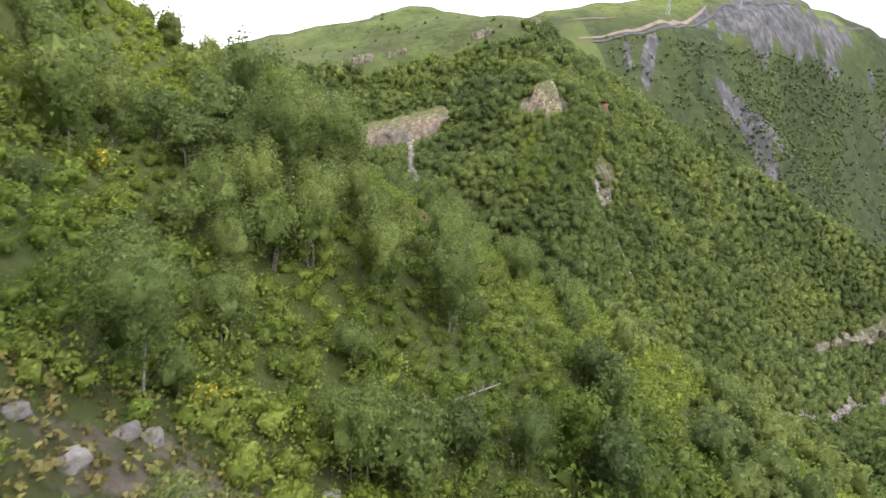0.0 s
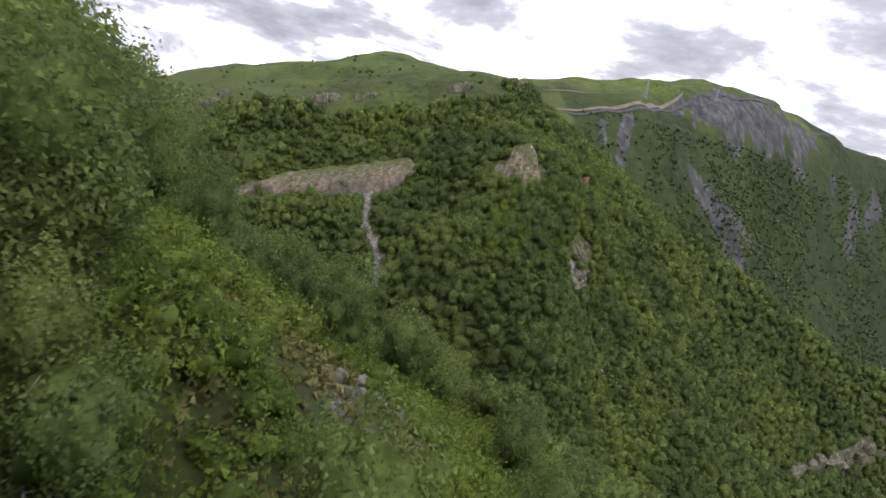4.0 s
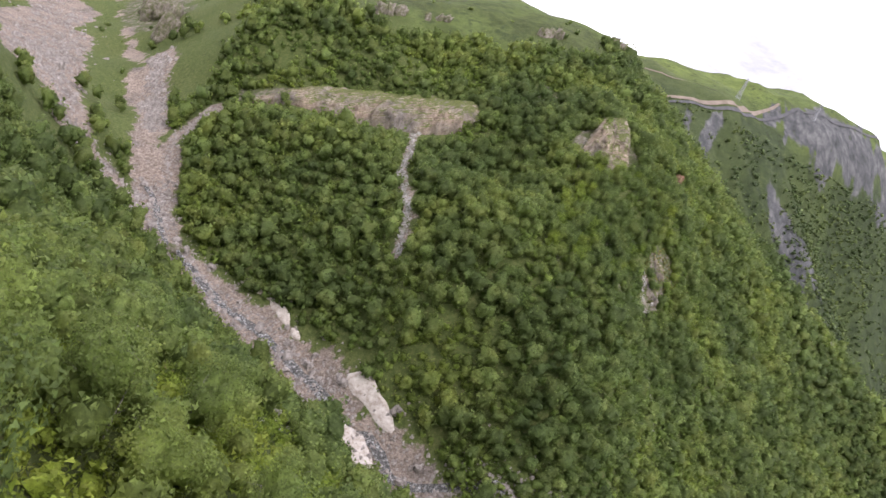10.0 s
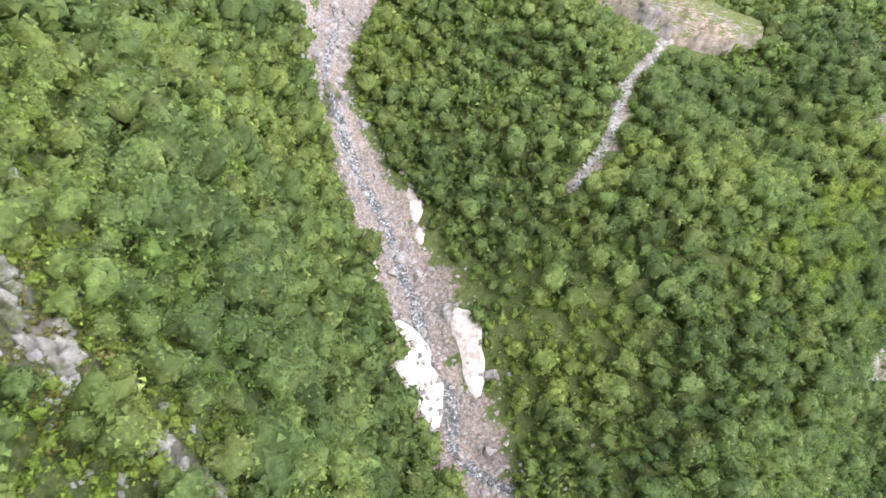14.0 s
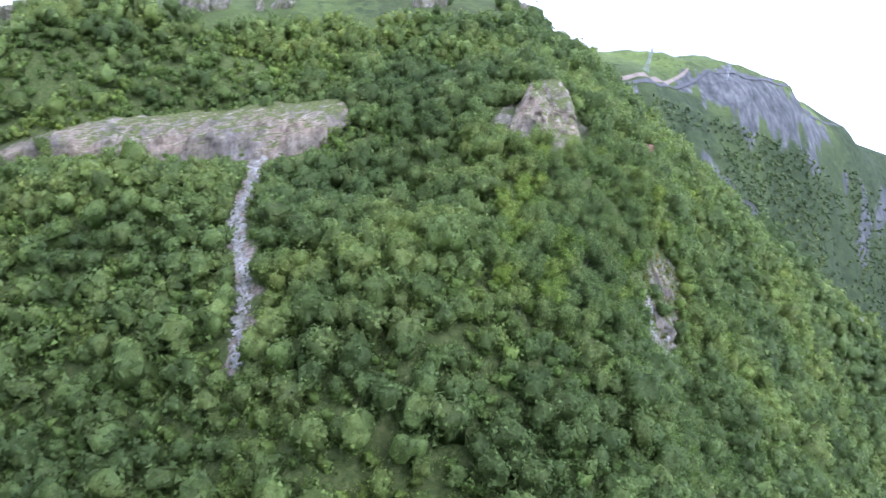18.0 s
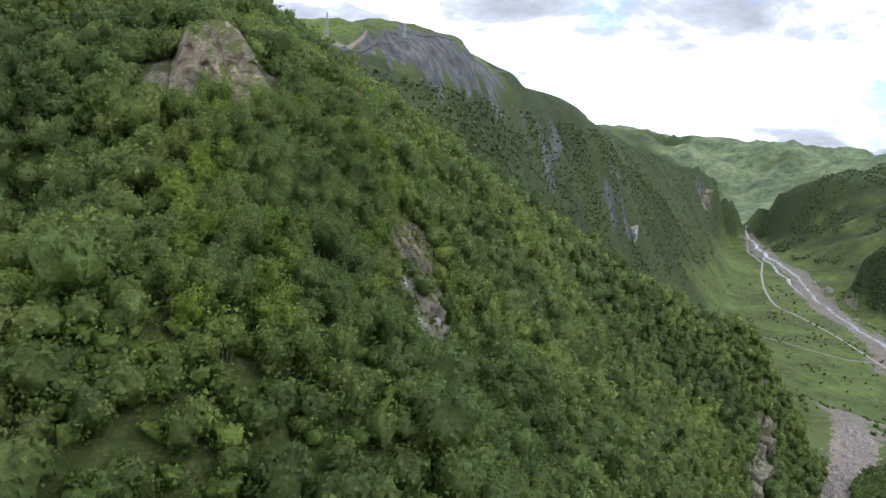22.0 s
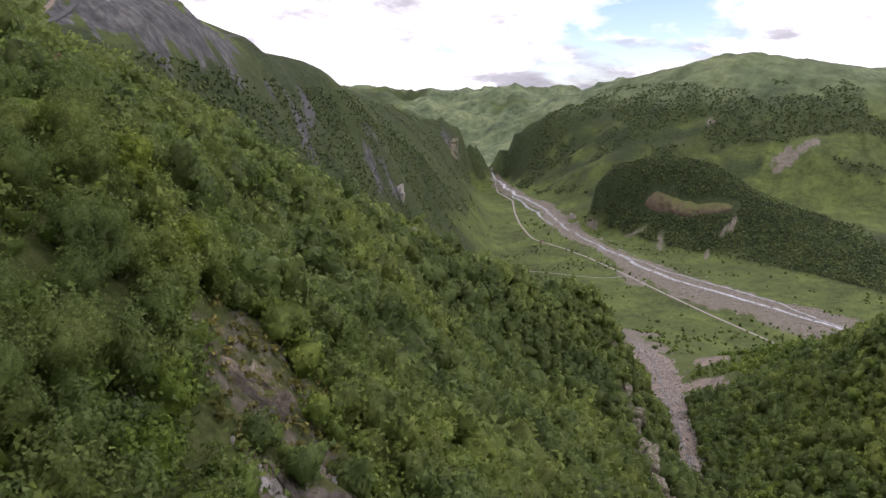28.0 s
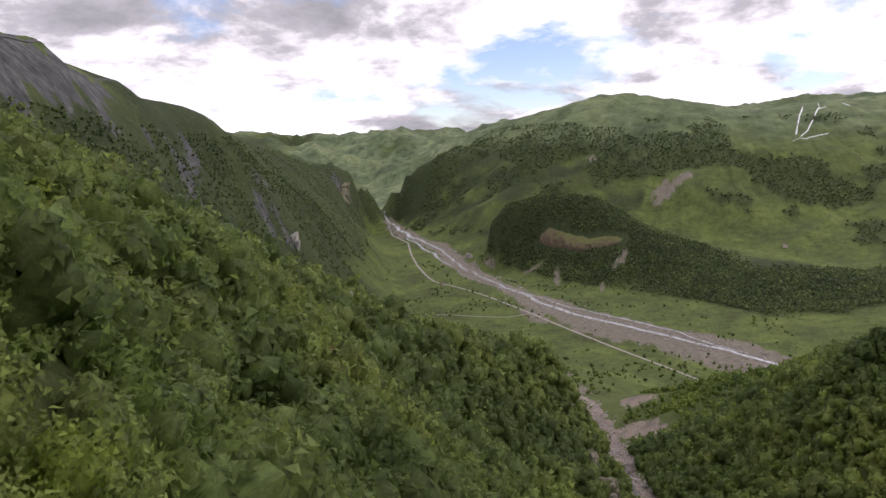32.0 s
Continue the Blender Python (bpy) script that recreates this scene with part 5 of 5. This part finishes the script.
snow_patch([(5, 240), (8, 237)], 1.2, 0.6, 85, "thin strip of old snow on the gravel")
for k, ln in enumerate(([(3010, 66), (2890, 77), (2700, 100), (2500, 121)], [(3130, 8), (3000, 14), (2918, 18), (2750, 50), (2580, 83), (2494, 126)], [(2910, 0), (2865, 28), (2790, 44)],
                        [(2600, 20), (2530, 70), (2494, 120)], [(3050, -65), (2990, -88)])):
    snow_patch(ln, 4.6 - 0.5 * k, 2.2, 90 + k, "white snow runnel high on the far peak", node_mat("white_snow", dirt_build((0.75, 0.76, 0.78), (0.85, 0.86, 0.88), 0.05), 0.6) if k == 0 else bpy.data.materials["white_snow"])

# boulders in the stream bed and on the fan
q = np.random.default_rng(44)
stone_meshes = []
for v, f in STONES:
    me = bpy.data.meshes.new("boulder")
    me.from_pydata(v.tolist(), [], f.tolist())
    me.materials.append(STONE)
    stone_meshes.append(me)
bed = np.array(BROOK)
bseg = np.r_[0, np.cumsum(np.linalg.norm(np.diff(bed, axis=0), axis=1))]
for k in range(230):
    s = q.uniform(0, 150) if k < 170 else q.uniform(150, 560)
    px, py = np.interp(s, bseg, bed[:, 0]), np.interp(s, bseg, bed[:, 1])
    r = q.lognormal(-0.75, 0.5) * (1 if k < 170 else 1.7)
    off = q.normal(0, 3.4 if k < 170 else 7.0, 2)
    px, py = px + off[0], py + off[1]
    b = new("boulder", stone_meshes[k % 8])
    b.matrix_world = Matrix.LocRotScale((px, py, float(land(px, py)) + 0.15 * r), Euler(q.uniform(0, 6.28, 3)), (r, r * q.uniform(0.7, 1.1), r * q.uniform(0.5, 0.8)))
    tagged(b, "pale grey angular boulder in the stream bed", "boulder", "boulders in the stream bed")


def stone_litter(name, line, half, n, size, label, seed, mat=STONE):
    """Countless small stones along a runnel or bed."""
    r = np.random.default_rng(seed)
    p = np.array(line, float)
    seg = np.r_[0, np.cumsum(np.linalg.norm(np.diff(p, axis=0), axis=1))]
    s = r.uniform(0, seg[-1], n)
    x = np.interp(s, seg, p[:, 0]) + r.normal(0, half, n)
    y = np.interp(s, seg, p[:, 1]) + r.normal(0, half, n)
    z = land(x, y)
    sz = size * r.lognormal(0, 0.55, n)
    box = np.array([(-1, -1, -1), (1, -1, -1), (1, 1, -1), (-1, 1, -1), (-.7, -.6, 1), (.6, -.7, .8), (.7, .6, 1), (-.6, .7, .7)], float) * [0.6, 0.5, 0.4]
    fc = np.array([(4, 5, 6, 7), (0, 1, 5, 4), (1, 2, 6, 5), (2, 3, 7, 6), (3, 0, 4, 7)])
    a = r.uniform(0, 6.28, n)
    c, sn = np.cos(a)[:, None], np.sin(a)[:, None]
    bx = box[None] * (1 + r.normal(0, 0.2, (n, 8, 3)))
    v = np.stack([bx[..., 0] * c - bx[..., 1] * sn, bx[..., 0] * sn + bx[..., 1] * c, bx[..., 2]], -1) * sz[:, None, None] + np.stack([x, y, z + 0.1 * sz], 1)[:, None]
    f = (fc[None] + 8 * np.arange(n)[:, None, None]).reshape(-1, 4)
    return tagged(mesh_obj(name, v.reshape(-1, 3), f, mat), label, "stones", kind="stuff")


stone_litter("stream_stones", BROOK[:9], 3.2, 4200, 0.34, "pale stones littering the stream bed", 1)
stone_litter("fan_stones", BROOK[8:15], 6.5, 2600, 0.8, "pale stones on the gravel fan", 2)
for k, (line, half) in enumerate(SCARS):
    stone_litter("scree", line, max(0.6, half * 0.6), (1300, 300, 700, 1300, 900, 900)[k], (0.27, 0.25, 0.34, 0.5, 0.45, 0.55)[k], "pale loose stones in a steep runnel", 10 + k, PALE if k < 2 else STONE)
stone_litter("brow_stones", [(-32, 146), (-20, 152), (-8, 151), (9, 153)], 3.2, 420, 0.28, "grey lichen-covered stones in the grass", 30, PALE)
stone_litter("river_cobbles", RIVER[2:9], 22.0, 2200, 1.3, "pale cobbles and bars of the river bed", 31)

# ---------------------------------------------------------------- single things
STEEL = node_mat("galvanised_steel", dirt_build((0.3, 0.31, 0.32), (0.45, 0.46, 0.47), 1.0), 0.5)


def mast(x, y, h):
    """A lattice mast with four legs, cross braces and three arms."""
    t = new("pylon")
    t.location = (x, y, float(land(x, y)))
    w = h * 0.09
    foot = [(sx * w, sy * w, -1.0) for sx, sy in ((1, 1), (-1, 1), (-1, -1), (1, -1))]
    top = [(sx * w * 0.15, sy * w * 0.15, h) for sx, sy in ((1, 1), (-1, 1), (-1, -1), (1, -1))]
    for a, b in zip(foot, top):
        mesh_obj("leg", *limb(a, b, 0.22, 0.16, 4), STEEL, t)
    for k in range(5):
        u0, u1 = k / 5, (k + 1) / 5
        for i in range(4):
            a = np.array(foot[i]) * (1 - u0) + np.array(top[i]) * u0
            b = np.array(foot[(i + 1) % 4]) * (1 - u1) + np.array(top[(i + 1) % 4]) * u1
            mesh_obj("brace", *limb(a, b, 0.1, 0.1, 4), STEEL, t)
    for k in range(3):
        zz = h * (0.72 + 0.11 * k)
        mesh_obj("arm", *limb((-h * 0.12, 0, zz), (h * 0.12, 0, zz), 0.14, 0.14, 4), STEEL, t)
    return tagged(t, "tall grey steel lattice pylon on the mountain crest", "pylon", "pylons on the crest")


mast(330, 790, 22)
mast(420, 800, 14)

WALLM = node_mat("pale_plaster", dirt_build((0.5, 0.44, 0.38), (0.68, 0.62, 0.55), 0.5), 0.9)
ROOFM = node_mat("rusty_sheet_roof", dirt_build((0.16, 0.09, 0.06), (0.28, 0.17, 0.12), 0.4), 0.6)
DARKM = node_mat("dark_opening", dirt_build((0.03, 0.03, 0.03), (0.06, 0.055, 0.05), 1.0), 0.6)


def hut(x, y, a, b, h, turn, label):
    t = new("hut")
    t.location, t.rotation_euler = (x, y, float(land(x, y)) - 0.3), (0, 0, radians(turn))
    bm = bmesh.new()
    bmesh.ops.create_cube(bm, size=1.0, matrix=Matrix.Translation((0, 0, h / 2)) @ Matrix.Diagonal((a, b, h, 1)))
    part("wall", bm, WALLM, t)
    for sg in (-1, 1):
        bm = bmesh.new()
        rise = 0.42 * b
        vs = [bm.verts.new(c) for c in ((-a * .56, 0, h + rise), (a * .56, 0, h + rise), (a * .56, sg * b * .62, h - 0.15), (-a * .56, sg * b * .62, h - 0.15),
                                        (-a * .56, 0, h + rise + .2), (a * .56, 0, h + rise + .2), (a * .56, sg * b * .62, h + .05), (-a * .56, sg * b * .62, h + .05))]
        for f in ((0, 1, 2, 3), (4, 5, 6, 7), (0, 1, 5, 4), (2, 3, 7, 6), (1, 2, 6, 5), (0, 3, 7, 4)):
            bm.faces.new([vs[i] for i in f])
        bmesh.ops.recalc_face_normals(bm, faces=bm.faces)
        part("roof_slope", bm, ROOFM, t)
    for k in (-0.25, 0.25):
        bm = bmesh.new()
        bmesh.ops.create_cube(bm, size=1.0, matrix=Matrix.Translation((a * k, -b / 2, h * 0.5)) @ Matrix.Diagonal((a * 0.13, 0.1, h * 0.35, 1)))
        part("window", bm, DARKM, t)
    return tagged(t, label, "hut")


hut(1415, 858, 11, 7, 3.5, 35, "small pale hut with a rusty roof by the road")
hut(1869, 174, 12, 9, 6.0, 10, "small pale stone house on the far meadow")


def flowering_bush(x, y, s, seed):
    t = new("flowering_bush")
    t.location = (x, y, float(land(x, y)))
    r = np.random.default_rng(seed)
    shape = Crown(r, 12, 1.7, -0.1)
    v, f, sn = leafage(shape, 2, 320, 0.24, r)
    mesh_obj("leaves", v * s, f, LEAF_FRESH, t, smooth=True, normals=sn)
    v, f, sn = leafage(shape, 1, 130, 0.15, r, 0.2)
    mesh_obj("blossom", v[8:] * s * 1.05, f[12:] - 8, FLOWER, t, "bright yellow blossom", smooth=True, normals=sn[8:])
    return tagged(t, "green bush with bright yellow blossom on the slope", "bush", "yellow-flowering bushes")


for k, (bx, by, bs) in enumerate(((-7.8, 27.6, 0.9), (-7.0, 28.6, 0.7), (-17.5, 43, 1.0), (-5.5, 63, 0.9), (-9, 70, 0.8), (42, 258, 1.1))):
    flowering_bush(bx, by, bs, 400 + k)


def dead_limb(x, y, length, turn, seed):
    t = new("dead_branch")
    z = float(land(x, y))
    r = np.random.default_rng(seed)
    t.location, t.rotation_euler = (x, y, z + 0.5), (0, 0, radians(turn))
    a, b = np.array((-length / 2, 0, 0.0)), np.array((length / 2, 0.3, 0.5))
    mesh_obj("stem", *limb(a, b, 0.09, 0.04, 6), BARK, t)
    for k in range(5):
        o = a + (b - a) * (0.35 + 0.13 * k)
        mesh_obj("twig", *limb(o, o + r.normal(0, 0.5, 3) + [0.4, 0, 0.4], 0.03, 0.01, 4), BARK, t)
    return tagged(t, "bleached dead branch lying in the bushes", "branch", "dead branches")


dead_limb(7.5, 38.5, 3.6, 20, 1)
dead_limb(9.5, 35, 2.4, 70, 2)
dead_limb(-9, 86, 2.6, 30, 3)
